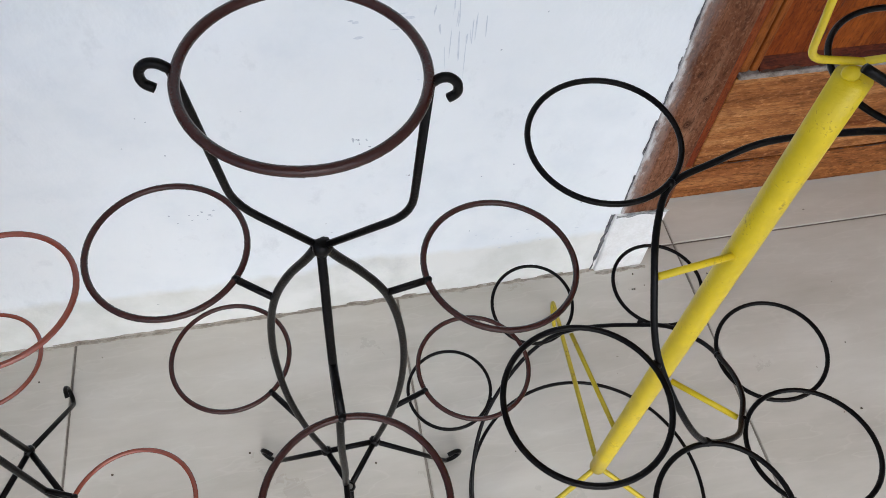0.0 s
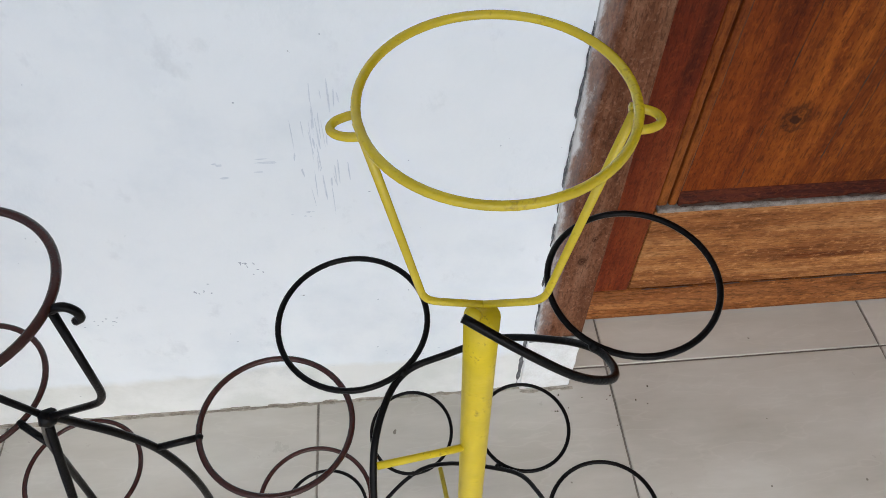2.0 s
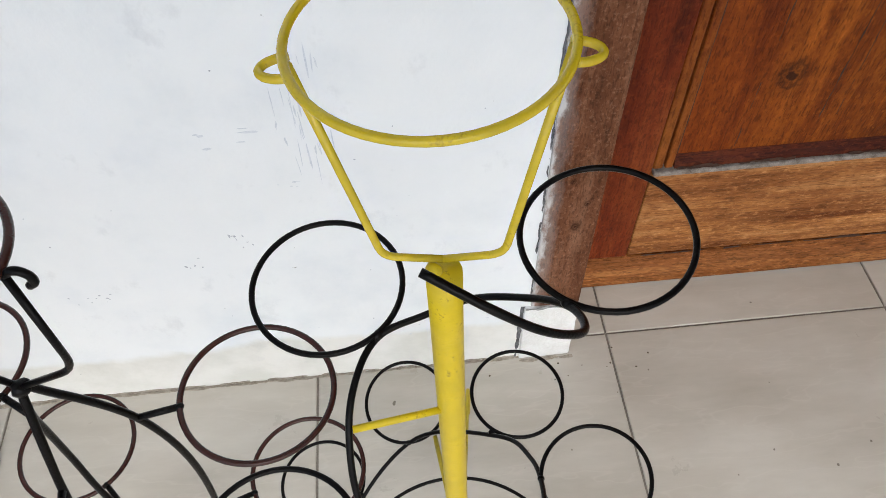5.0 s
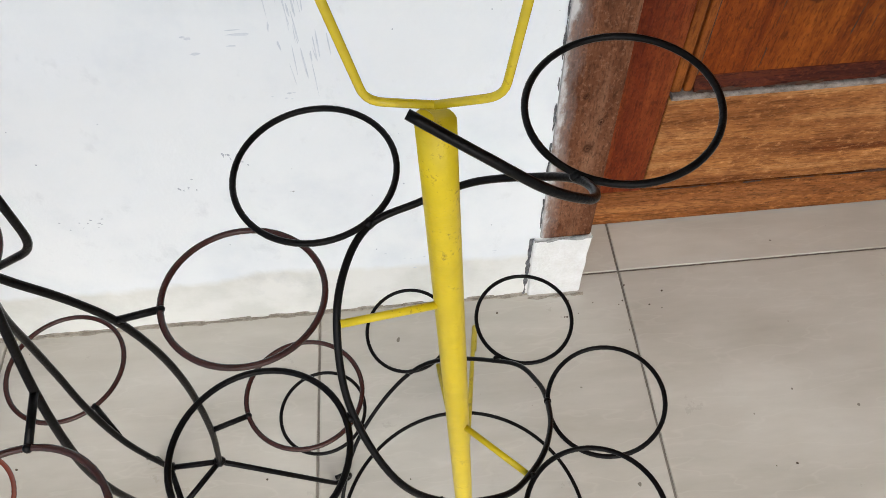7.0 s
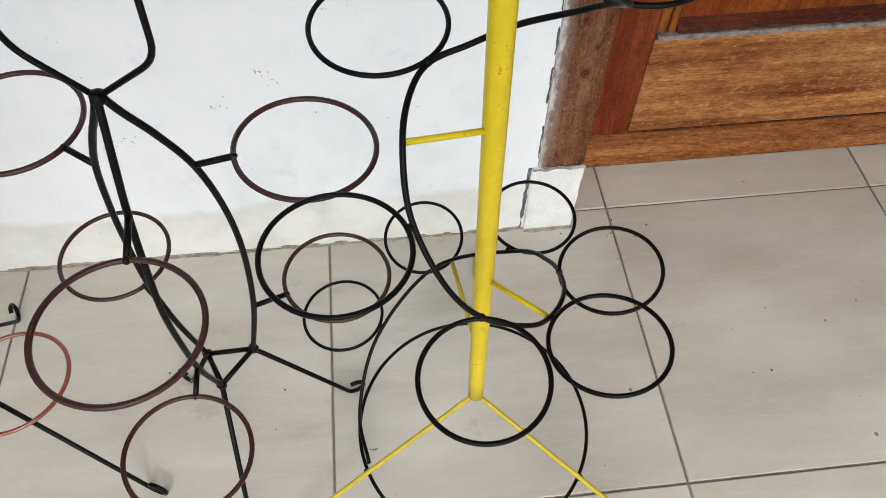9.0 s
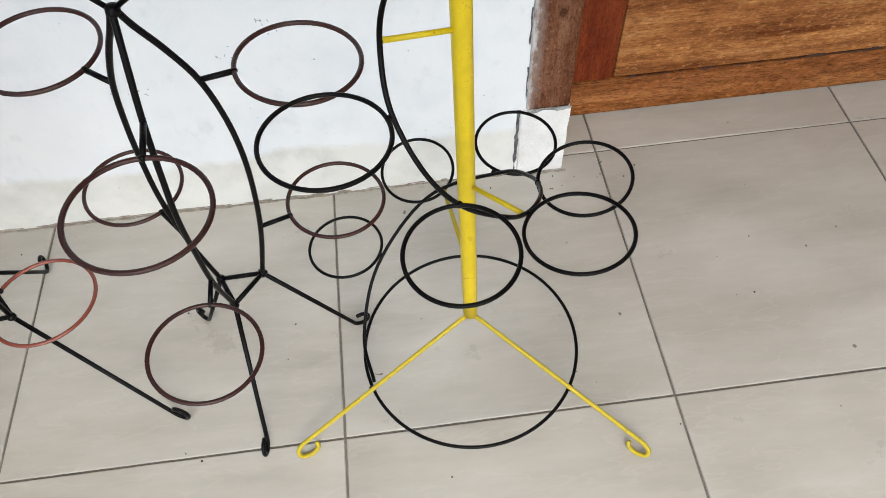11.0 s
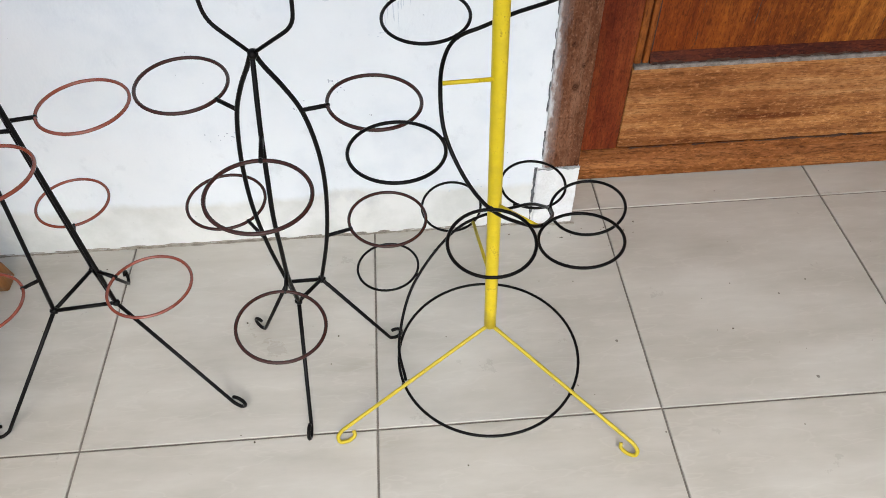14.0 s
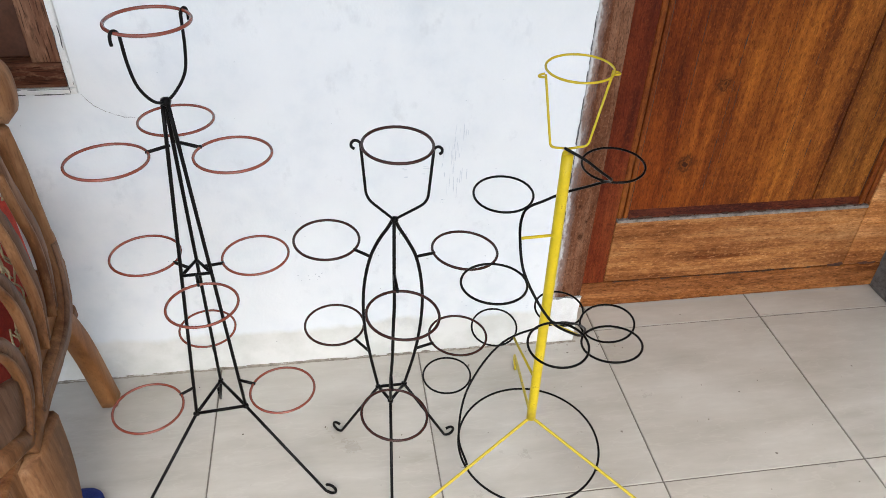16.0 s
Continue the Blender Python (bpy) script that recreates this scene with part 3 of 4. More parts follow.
# drying cracks in the panel, running with the grain
for x, z0, z1, w, lean in ((0.325, 0.40, 1.30, 0.0020, 0.010), (0.195, 0.40, 1.05, 0.0016, 0.004), (0.355, 0.46, 0.82, 0.0014, -0.006), (0.640, 0.40, 0.62, 0.0022, 0.004),
                           (0.565, 0.55, 1.10, 0.0012, 0.006), (0.47, 0.75, 1.25, 0.0012, -0.005), (0.155, 0.95, 1.5, 0.0014, 0.003), (0.83, 0.42, 0.9, 0.0014, 0.004)):
    part("crack", ragged((x, DOOR + 0.0115, z0), (x + lean, DOOR + 0.0115, z1), w, 0.9, (0, -0.0004, 0), 0.005, 0.30), DARK_WOOD, door, "dark drying crack in the panel", False)
part("crack", ragged((0.83, DOOR + 0.0003, 0.114), (1.09, DOOR - 0.0004, 0.111), 0.010, 0.8, (0, -0.0005, 0), 0.003, 0.30), W_STAIN, door, "dark reddish water stain at the foot of the rail", False)

# strip of broken plaster along the frame
OUT = (0, -0.0012, 0)
part("plaster_gap", ragged((-0.1802, WY - 0.0005, 0.19), (-0.1797, WY - 0.0005, 2.12), 0.0028, 0.9, OUT, 0.003, 0.34), CRACK, wall_back, "dark crumbling joint beside the door frame", False)
part("plaster_gap", ragged((-0.1965, WY - 0.0004, 0.0), (-0.1920, WY - 0.0004, 0.192), 0.0072, 0.5, (0, -0.0008, 0), 0.004, 0.0), CRACK, wall_back, "open grey joint beside the plinth", False)
part("plinth_top", ragged((-0.188, WY - 0.0068, 0.190), (-0.086, WY - 0.0068, 0.190), 0.007, 1.0, (0, -0.0012, 0), 0.003, 0.25), MORTAR, door, "crumbled grey edge on top of the plinth", False)
part("floor_joint", ragged((-4.2, WY - 0.0045, 0.0002), (-0.19, WY - 0.0030, 0.0002), 0.0060, 0.45, (0, 0, 0.0012), 0.004, 0.05), JOINT, wall_back, "dirty crumbling mortar line along the floor", False)
part("floor_joint", ragged((-4.2, WY, 0.004), (-0.19, WY, 0.003), 0.0045, 0.8, (0, -0.0009, 0), 0.005, 0.40), JOINT, wall_back, "dirty crumbling mortar line along the floor", False)
part("floor_joint", ragged((-0.19, WY - 0.012, 0.0002), (-0.080, WY - 0.010, 0.0002), 0.0065, 0.9, (0, 0, 0.0015), 0.004, 0.25), JOINT, wall_back, "crumbled plaster at the foot of the jamb", False)
for dz, w in ((0.0, 0.0022), (0.012, 0.0016)):
    part("border_crack", ragged((-2.75, WY - 0.0085, 0.9275 + dz), (-1.398, WY - 0.0085, 0.9275 + dz), w, 1.0, (0, -0.0006, 0), 0.006, 0.42), CRACK, wall_back, "hairline gap round the window border", False)
    part("border_crack", ragged((-1.3975 - dz, WY - 0.0085, 0.93), (-1.3975 - dz, WY - 0.0085, 2.2), w, 1.0, (0, -0.0006, 0), 0.006, 0.42), CRACK, wall_back, "hairline gap round the window border", False)
ck = bmesh.new()
crack = spline([(-1.392, WY, 0.922), (-1.37, WY, 0.893), (-1.345, WY, 0.876), (-1.315, WY, 0.863), (-1.285, WY, 0.858)], 8)
for p, q in zip(crack, crack[1:]):
    jit = Vector((0, 0, random.uniform(-0.001, 0.001)))
    ragged(p - Vector((0, 0.0003, 0)) + jit, q - Vector((0, 0.0003, 0)) + jit, 0.0009, 0.6, (0, -0.0004, 0), 0.003, 0, ck)
part("wall_crack", ck, CRACK, wall_back, "hairline crack in the plaster", False)

# window: wooden frame with a white plaster border
win = tagged(new("window_1"), "window with a reddish wooden frame and white plaster border", "window", kind="structure")
for nm, lo, hi, mt in (("border", (-2.75, WY - 0.008, 0.926), (-1.396, WY + 0.02, 0.941), PLINTH),
                       ("border", (-1.411, WY - 0.008, 0.942), (-1.396, WY + 0.02, 2.2), PLINTH),
                       ("window_sill", (-2.75, WY - 0.004, 0.942), (-1.412, WY + 0.09, 1.0), W_SILL),
                       ("window_frame", (-1.474, WY - 0.003, 1.001), (-1.412, WY + 0.09, 2.2), W_WINDOW),
                       ("window_frame", (-2.75, WY - 0.003, 1.001), (-2.69, WY + 0.09, 2.2), W_WINDOW),
                       ("casement", (-2.689, WY + 0.03, 1.001), (-1.475, WY + 0.06, 2.2), GLASS_DARK)):
    part(nm, box(lo, hi, 0.003), mt, win, "", False)


# ---------------------------------------------------------------- plant stands
def ring_part(owner, c, r, mat, rod, tx=0.0, ty=0.0):
    return part("pot_ring", tube(circle(c, r, tx, ty), rod, True), mat, owner)


def curl(tip, out, radius, turn, under=False, n=16):
    """The curled end of a foot: from tip, in the upright plane along out, up and back (or under and back)."""
    o = Vector((out[0], out[1], 0)).normalized()
    s = -1 if under else 1
    c = Vector(tip) + Vector((0, 0, s * radius))
    return [c + radius * (o * math.sin(a) - Vector((0, 0, s)) * math.cos(a)) for a in (radians(turn) * k / n for k in range(n + 1))]


BAR, RING = 0.0039, 0.0031

# --- the yellow stand with the black spiral
P0, P1 = Vector((-0.356, -0.473, 0.165)), Vector((-0.364, -0.470, 0.956))
PT = P1 + Vector((0, 0.001, 0.0120))
ys = thing("plant_stand", (P0.x, P0.y, 0), "yellow metal plant stand with black spiral and nine pot rings", "plant stand", "plant stands")
pole = tube([P0.lerp(P1, k / 12) for k in range(13)], 0.0120, sides=20, wobble=0.02)
part("pole", pole, YELLOW, ys, "bright yellow tube")
TOPC, TOPR = Vector((-0.3666, -0.4727, 1.1383)), 0.0633
part("top_ring", tube(circle(TOPC, TOPR, 0.017, 0.018, 64), 0.0023, True), YELLOW_RING, ys, "yellow pot ring")
UL, UR = Vector((-0.401, -0.466, 0.972)), Vector((-0.327, -0.475, 0.976))
TL, TR = Vector((-0.4300, -0.471, 1.127)), Vector((-0.3040, -0.480, 1.132))
part("bracket", tube(bent([PT, UL, TL], 0.010), 0.0025), YELLOW_RING, ys, "yellow bent rod")
part("bracket", tube(bent([PT, UR, TR], 0.010), 0.0025), YELLOW_RING, ys, "yellow bent rod")
for c, s in ((TL, -1), (TR, 1)):
    lug = spline([c + Vector((s * d, e - (0.002 if s > 0 else 0.0), -0.001 - 0.12 * d)) for d, e in
                  ((-0.0005, -0.0082), (0.005, -0.0072), (0.0105, -0.0042), (0.0128, 0.0), (0.0108, 0.0042), (0.0055, 0.0066), (-0.0005, 0.0074))], 5)
    part("lug", tube(lug, 0.0022), YELLOW_RING, ys, "yellow loop")
part("weld_bead", weld(P1 + Vector((-0.006, -0.002, 0.006)), 0.0050), YELLOW, ys)
# legs
BASE = circle((-0.3592, -0.4889, 0.0834), 0.1881, 0.010, 0.017, 96)
for foot, out in (((-0.668, -0.614, 0.010), (-0.312, -0.141)), ((-0.092, -0.690, 0.010), (0.264, -0.217)), ((-0.304, -0.118, 0.010), (0.054, 0.35))):
    o = Vector((out[0], out[1], 0)).normalized()
    f = Vector(foot)
    line = bent([P0 + Vector((0, 0, 0.002)), P0 + o * 0.02 + Vector((0, 0, -0.004)), f + Vector((0, 0, 0.024))], 0.006)
    line += spline([f + Vector((0, 0, 0.020)) + o * 0.005, f + o * 0.012 + Vector((0, -0.004, 0.012)), f + o * 0.008 + Vector((0, -0.009, -0.002)),
                    f - o * 0.010 + Vector((0, -0.013, -0.0055)), f - o * 0.023 + Vector((0, -0.009, -0.003)), f - o * 0.021 + Vector((0, 0.0, 0.003))], 5)
    gap, p, q = min((((Vector(p) - Vector(q)).length, tuple(p), tuple(q)) for p in [line[1].lerp(f + Vector((0, 0, 0.024)), k / 60) for k in range(20, 58)] for q in BASE))
    if gap < 0.02 and out[1] < 0:
        part("weld_bead", weld(Vector(p).lerp(Vector(q), 0.4), 0.0058), BLACK, ys)
    part("leg", tube(line, 0.0040), YELLOW_ROD, ys, "yellow rod foot with a curled end")
part("back_brace", tube([(-0.357, -0.464, 0.300), (-0.3763, -0.3103, 0.3017)], 0.0034), YELLOW_ROD, ys, "yellow strut")
part("side_brace", tube([(-0.372, -0.476, 0.762), (-0.445, -0.489, 0.769)], 0.0034), YELLOW, ys, "yellow strut")
part("side_brace", tube([(-0.352, -0.485, 0.515), (-0.296, -0.539, 0.517)], 0.0034), YELLOW, ys, "yellow strut")
# spiral rod
HELIX = [(139, 0.079, 0.799), (165, 0.083, 0.790), (191, 0.092, 0.767), (215, 0.107, 0.715), (240, 0.118, 0.657), (260, 0.110, 0.600), (290, 0.101, 0.553),
         (314, 0.094, 0.520), (340, 0.095, 0.498), (368, 0.104, 0.466), (395, 0.122, 0.427), (421, 0.139, 0.380), (465, 0.178, 0.279),
         (503, 0.184, 0.181), (535, 0.187, 0.105), (560, 0.188, 0.080)]
sp = [(-0.379, -0.486, 0.980), (-0.339, -0.504, 0.961), (-0.305, -0.508, 0.935), (-0.277, -0.499, 0.911), (-0.268, -0.479, 0.893),
      (-0.273, -0.455, 0.876), (-0.293, -0.431, 0.852), (-0.336, -0.409, 0.825), (-0.380, -0.411, 0.808)]
sp += [(-0.358 + r * math.cos(radians(a)), -0.473 + r * math.sin(radians(a)), z) for a, r, z in HELIX]
helix = spline(sp, 8)
part("spiral", tube(helix, RING, sides=10), BLACK, ys, "glossy black spiral rod")
part("base_ring", tube(BASE, 0.0030, True), BLACK, ys, "large black ring")
for c, r, tx, ty in (((-0.4604, -0.3680, 0.8042), 0.0663, 0.017, 0.073),
                     ((-0.2317, -0.4004, 0.8844), 0.0674, 0.050, 0.050),
                     ((-0.5154, -0.5621, 0.7121), 0.0687, -0.016, -0.040),
                     ((-0.3886, -0.6482, 0.6055), 0.0637, 0.016, 0.041),
                     ((-0.2547, -0.2890, 0.3769), 0.0645, -0.004, 0.064),
                     ((-0.1891, -0.4480, 0.4622), 0.0647, 0.148, 0.017),
                     ((-0.2374, -0.5867, 0.5311), 0.0664, 0.069, -0.138),
                     ((-0.4157, -0.2415, 0.2828), 0.0625, 0.052, 0.176),
                     ((-0.5586, -0.3214, 0.1922), 0.0648, 0.034, 0.013)):
    ring = ring_part(ys, c, r, BLACK, 0.0027, tx, ty)
    gap, p, q = min((((Vector(p) - Vector(q)).length, tuple(p), tuple(q)) for p in helix for q in circle(c, r, tx, ty)))
    if gap < 0.015:
        part("weld_bead", weld((Vector(p) + Vector(q)) / 2, 0.0046), BLACK, ring)

# --- the dark brown stand with bowed bars
ms = thing("plant_stand", (-0.722, -0.427, 0), "black and brown bowed metal plant stand with six pot rings", "plant stand", "plant stands")
ARMS = ((21, (-0.556, -0.372), 0.041), (262, (-0.737, -0.603), 0.039), (141, (-0.864, -0.318), 0.037))
ARM_LINES = (
    ((-0.707, -0.436, 0.799), (-0.699, -0.431, 0.775), (-0.680, -0.424, 0.735), (-0.660, -0.419, 0.685), (-0.648, -0.417, 0.620), (-0.644, -0.418, 0.550), (-0.649, -0.419, 0.470), (-0.662, -0.417, 0.380), (-0.686, -0.412, 0.272)),
    ((-0.710, -0.440, 0.799), (-0.711, -0.450, 0.775), (-0.713, -0.466, 0.735), (-0.715, -0.485, 0.685), (-0.717, -0.503, 0.620), (-0.721, -0.511, 0.550), (-0.723, -0.509, 0.470), (-0.727, -0.496, 0.380), (-0.726, -0.470, 0.280)),
    ((-0.713, -0.436, 0.799), (-0.723, -0.430, 0.775), (-0.742, -0.418, 0.735), (-0.760, -0.408, 0.685), (-0.773, -0.400, 0.620), (-0.780, -0.399, 0.550), (-0.779, -0.408, 0.470), (-0.768, -0.417, 0.380), (-0.752, -0.415, 0.274)))


def on_line(line, z):
    """The point of a bar's line at height z."""
    for a, b in zip(line, line[1:]):
        if b[2] <= z <= a[2]:
            return Vector(a).lerp(Vector(b), (a[2] - z) / (a[2] - b[2]))


knees = []
for (az, foot, kr), line3 in zip(ARMS, ARM_LINES):
    knee = Vector(line3[-1])
    knees.append(knee)
    up = spline(line3, 6)
    part("bar", tube(up, BAR), BLACK, ms, "black bowed bar")
    f = Vector((foot[0], foot[1], BAR))
    out = f - knee
    o = Vector((out.x, out.y, 0)).normalized()
    line = bent([knee, f - o * 0.012 + Vector((0, 0, 0.004)), f], 0.01) + curl(f, o, 0.0150, 190)[1:] + [f + o * -0.008 + Vector((0, 0, 0.0290))]
    part("leg", tube(line, BAR), BLACK, ms, "black splayed leg with a curled end")
    part("weld_bead", weld(knee, 0.0075), BLACK, ms)
for a, b in ((0, 1), (1, 2), (2, 0)):
    part("brace", tube([knees[a], knees[b]], 0.0040), BLACK, ms)
part("weld_bead", weld((-0.709, -0.438, 0.801), 0.0085), BLACK, ms)
MTOP = Vector((-0.7016, -0.4435, 0.9806))
part("top_ring", tube(circle(MTOP, 0.0699, -0.025, 0.031, 64), 0.0032, True), BROWN, ms, "brown pot ring")
for s, line4 in ((-1, ((-0.709, -0.438, 0.800), (-0.765, -0.425, 0.849), (-0.773, -0.432, 0.976))), (1, ((-0.709, -0.438, 0.801), (-0.642, -0.454, 0.850), (-0.632, -0.456, 0.976)))):
    o = Vector((s * 0.99, -0.10 * s, 0))
    top = Vector(line4[-1])
    dz, sc = (-0.001, 0.92) if s < 0 else (-0.0075, 0.80)
    hook = [top + o * d * sc + Vector((0, 0, h * sc + dz)) for d, h in ((0.001, 0.008), (0.007, 0.0125), (0.014, 0.0125), (0.0195, 0.0065), (0.0195, -0.002), (0.0135, -0.007))]
    part("bracket", tube(bent(line4, 0.020) + spline(hook, 4), 0.0030), BLACK, ms, "black bent rod ending in a hook")
for line3, rings in zip(ARM_LINES, ((((-0.5470, -0.4012, 0.6810), 0.0739, -0.078, -0.022, 0.685), ((-0.5466, -0.3772, 0.3945), 0.0724, -0.047, -0.009, 0.40)),
                                    (((-0.7090, -0.6035, 0.6826), 0.0734, -0.066, -0.001, 0.690), ((-0.7290, -0.6101, 0.3917), 0.0730, -0.128, 0.006, 0.40)),
                                    (((-0.8541, -0.3436, 0.6926), 0.0731, -0.025, 0.033, 0.685), ((-0.8514, -0.3196, 0.4104), 0.0732, -0.016, 0.014, 0.40)))):
    for c, r, tx, ty, zb in rings:
        ring = ring_part(ms, c, r, BROWN, RING, tx, ty)
        start = on_line(line3, zb)
        d = (Vector(c) - start)
        d.z = 0
        near = Vector(c) - d.normalized() * r
        near.z = c[2] - r * (tx * d.normalized().x + ty * d.normalized().y)
        part("stub", tube([start, near], 0.0036), BLACK, ring, "short black rod")
        part("weld_bead", weld(near, 0.0044), BLACK, ring)

# --- the tall stand with copper-red rings
rs = thing("plant_stand", (-1.136, -0.424, 0), "tall black metal plant stand with ten copper-red rings", "plant stand", "plant stands")
RT = Vector((-1.1250, -0.3980, 1.0660))
RK = [Vector((-1.1950, -0.4460, 0.2710)), Vector((-1.0790, -0.4380, 0.2730)), Vector((-1.1470, -0.3450, 0.2720))]
RF = [(-1.375, -0.553), (-0.892, -0.522), (-1.205, -0.150)]
mids = []
for k, foot in zip(RK, RF):
    o = Vector((k.x - RT.x, k.y - RT.y, 0)).normalized()
    start = RT + o * 0.006
    part("bar", tube([start.lerp(k, i / 10) for i in range(11)], BAR), BLACK, rs, "black straight bar")
    mids.append(start.lerp(k, (RT.z - 0.678) / (RT.z - k.z)))
    f = Vector((foot[0], foot[1], BAR))
    d = f - k
    o = Vector((d.x, d.y, 0)).normalized()
    line = bent([k, f - o * 0.012 + Vector((0, 0, 0.004)), f], 0.01) + curl(f, o, 0.0165, 200)[1:] + [f + o * -0.009 + Vector((0, 0, 0.0300))]
    part("leg", tube(line, BAR), BLACK, rs, "black splayed leg with a curled end")
    part("weld_bead", weld(k, 0.0075), BLACK, rs)
for a, b in ((0, 1), (1, 2), (2, 0)):
    part("brace", tube([RK[a], RK[b]], 0.0040), BLACK, rs)
    part("brace", tube([mids[a], mids[b]], 0.0036), BLACK, rs)
part("weld_bead", weld(RT, 0.010), BLACK, rs)
RTOP = Vector((-1.121, -0.421, 1.225))
part("top_ring", tube(circle(RTOP, 0.071, 0, 0, 64), 0.0032, True), COPPER, rs, "copper-red pot ring")
u_line = [(-1.158, -0.471, 1.222), (-1.158, -0.462, 1.165), (-1.153, -0.449, 1.118), (-1.139, -0.425, 1.080), (-1.124, -0.399, 1.067), (-1.104, -0.387, 1.082),
          (-1.083, -0.384, 1.117), (-1.076, -0.380, 1.163), (-1.074, -0.375, 1.222)]
part("bracket", tube(spline(u_line, 6), 0.0030), BLACK, rs, "black U-shaped rod")
for end, d2 in ((u_line[0], (-0.8, -0.6)), (u_line[-1], (0.6, 0.8))):
    top, uo = Vector(end), Vector((d2[0], d2[1], 0))
    hook = [top + uo * d + Vector((0, 0, h)) for d, h in ((0.0, -0.004), (0.003, 0.003), (0.009, 0.006), (0.0145, 0.002), (0.0165, -0.008), (0.016, -0.017))]
    part("hook", tube(spline(hook, 4), 0.0030), BLACK, rs)
RINGS = (((-1.1357, -0.2946, 0.9780), 0.0734, -0.010, -0.036),
         ((-1.0105, -0.4607, 0.9855), 0.0710, -0.002, -0.029),
         ((-1.2369, -0.4541, 0.9786), 0.0733, -0.008, -0.053),
         ((-1.2464, -0.3474, 0.6833), 0.0736, -0.017, -0.012),
         ((-1.0116, -0.3604, 0.6746), 0.0719, 0.010, -0.008),
         ((-1.1066, -0.5298, 0.6846), 0.0708, 0.010, -0.049),
         ((-1.1734, -0.2512, 0.3692), 0.0686, -0.034, -0.001),
         ((-1.2823, -0.4928, 0.3565), 0.0764, -0.027, -0.046),
         ((-0.9809, -0.4762, 0.3604), 0.0742, 0.002, -0.050))
for i, (c, r, tx, ty) in enumerate(RINGS):
    ring = ring_part(rs, c, r, COPPER, 0.0029, tx, ty)
    cv = Vector(c)
    if i in (3, 4, 5):
        pair = {3: (0, 2), 4: (1, 2), 5: (0, 1)}[i]
        start = (mids[pair[0]] + mids[pair[1]]) / 2
    else:
        k = {0: 2, 1: 1, 2: 0, 6: 2, 7: 0, 8: 1}[i]
        q = (RT.z - c[2]) / (RT.z - RK[k].z)
        start = RT.lerp(RK[k], q)
    d = cv - start
    d.z = 0
    d.normalize()
    near = cv - d * r
    near.z = c[2] - r * (tx * d.x + ty * d.y)
    part("stub", tube([start, near], 0.0036), BLACK, ring, "short black rod")
    part("weld_bead", weld(near, 0.0042), BLACK, ring)


# ---------------------------------------------------------------- the carved chair and the mat
ch = thing("armchair", (-1.6, -0.45, 0), "carved brown wooden armchair with curved openwork slats", "chair")
CX = -1.45


def side(y, z, dx=0.0):
    return Vector((CX + dx, y, z))


nx = (1, 0, 0)
def arm(y, z, dx=0.0):
    """A point of the openwork arm."""
    return side(y + 0.040, z - 0.030, dx)


rim = spline([arm(-0.385, 1.03), arm(-0.372, 0.95), arm(-0.367, 0.85), arm(-0.363, 0.786), arm(-0.358, 0.722), arm(-0.368, 0.654), arm(-0.396, 0.595), arm(-0.448, 0.562), arm(-0.527, 0.553),
              arm(-0.603, 0.548), arm(-0.667, 0.536), arm(-0.735, 0.512)], 8)
part("side_rim", strap(rim, [0.026, 0.028, 0.030, 0.036, 0.046, 0.052, 0.056, 0.060, 0.058, 0.050], 0.040, nx, bevel=0.011), W_CHAIR, ch, "thick curved rim")
groove = [p + Vector((0.019, -0.010, 0.008)) for p in rim[30:-10]]
part("rim_bead", strap(groove, [0.016, 0.020, 0.020, 0.014], 0.010, nx, bevel=0.003), W_SLAT, ch, "pale ridge along the rim")
web = spline([arm(-0.385, 0.69, -0.012), arm(-0.425, 0.635, -0.012), arm(-0.510, 0.615, -0.012), arm(-0.601, 0.600, -0.012), arm(-0.690, 0.570, -0.012)], 8)
part("web", strap(web, [0.05, 0.07, 0.075, 0.07, 0.06], 0.030, nx, bevel=0.008), W_CHAIR, ch, "dark carved joint of the slats")
for k, pts in enumerate((((-0.465, 1.02), (-0.437, 0.894), (-0.418, 0.81), (-0.423, 0.729), (-0.455, 0.640)),
                         ((-0.545, 0.99), (-0.510, 0.887), (-0.496, 0.801), (-0.490, 0.71), (-0.524, 0.612)),
                         ((-0.640, 0.90), (-0.592, 0.807), (-0.577, 0.729), (-0.588, 0.651), (-0.640, 0.563)),
                         ((-0.720, 0.80), (-0.668, 0.726), (-0.650, 0.660), (-0.660, 0.605), (-0.710, 0.545)))):
    line = spline([arm(y, z, 0.010 - 0.004 * (k % 2)) for y, z in pts], 8)
    slat = part("slat", strap(line, [0.026, 0.032, 0.036, 0.034, 0.028, 0.018], 0.022, nx, bevel=0.007), W_SLAT, ch, "curved carved slat")
    part("edge_strip", strap([p + Vector((0.004, -0.021, -0.006)) for p in line[2:]], [0.010, 0.012, 0.012, 0.008], 0.020, nx, bevel=0.003), W_CHAIR, slat, "darker strip along the slat")
part("arm_board", strap([arm(-0.640, 0.585, -0.004), arm(-0.690, 0.605, -0.004), arm(-0.800, 0.655, -0.004)], [0.07, 0.10, 0.13], 0.024, nx, bevel=0.006), W_SLAT, ch, "plain flat board between the slats")
part("arm_end", strap([arm(-0.700, 0.520, 0.004), arm(-0.760, 0.560, 0.004), arm(-0.830, 0.600, 0.004)], [0.040, 0.046, 0.050], 0.030, nx, bevel=0.012), W_CHAIR, ch, "rounded sawn end of an arm piece")
st = bmesh.new()
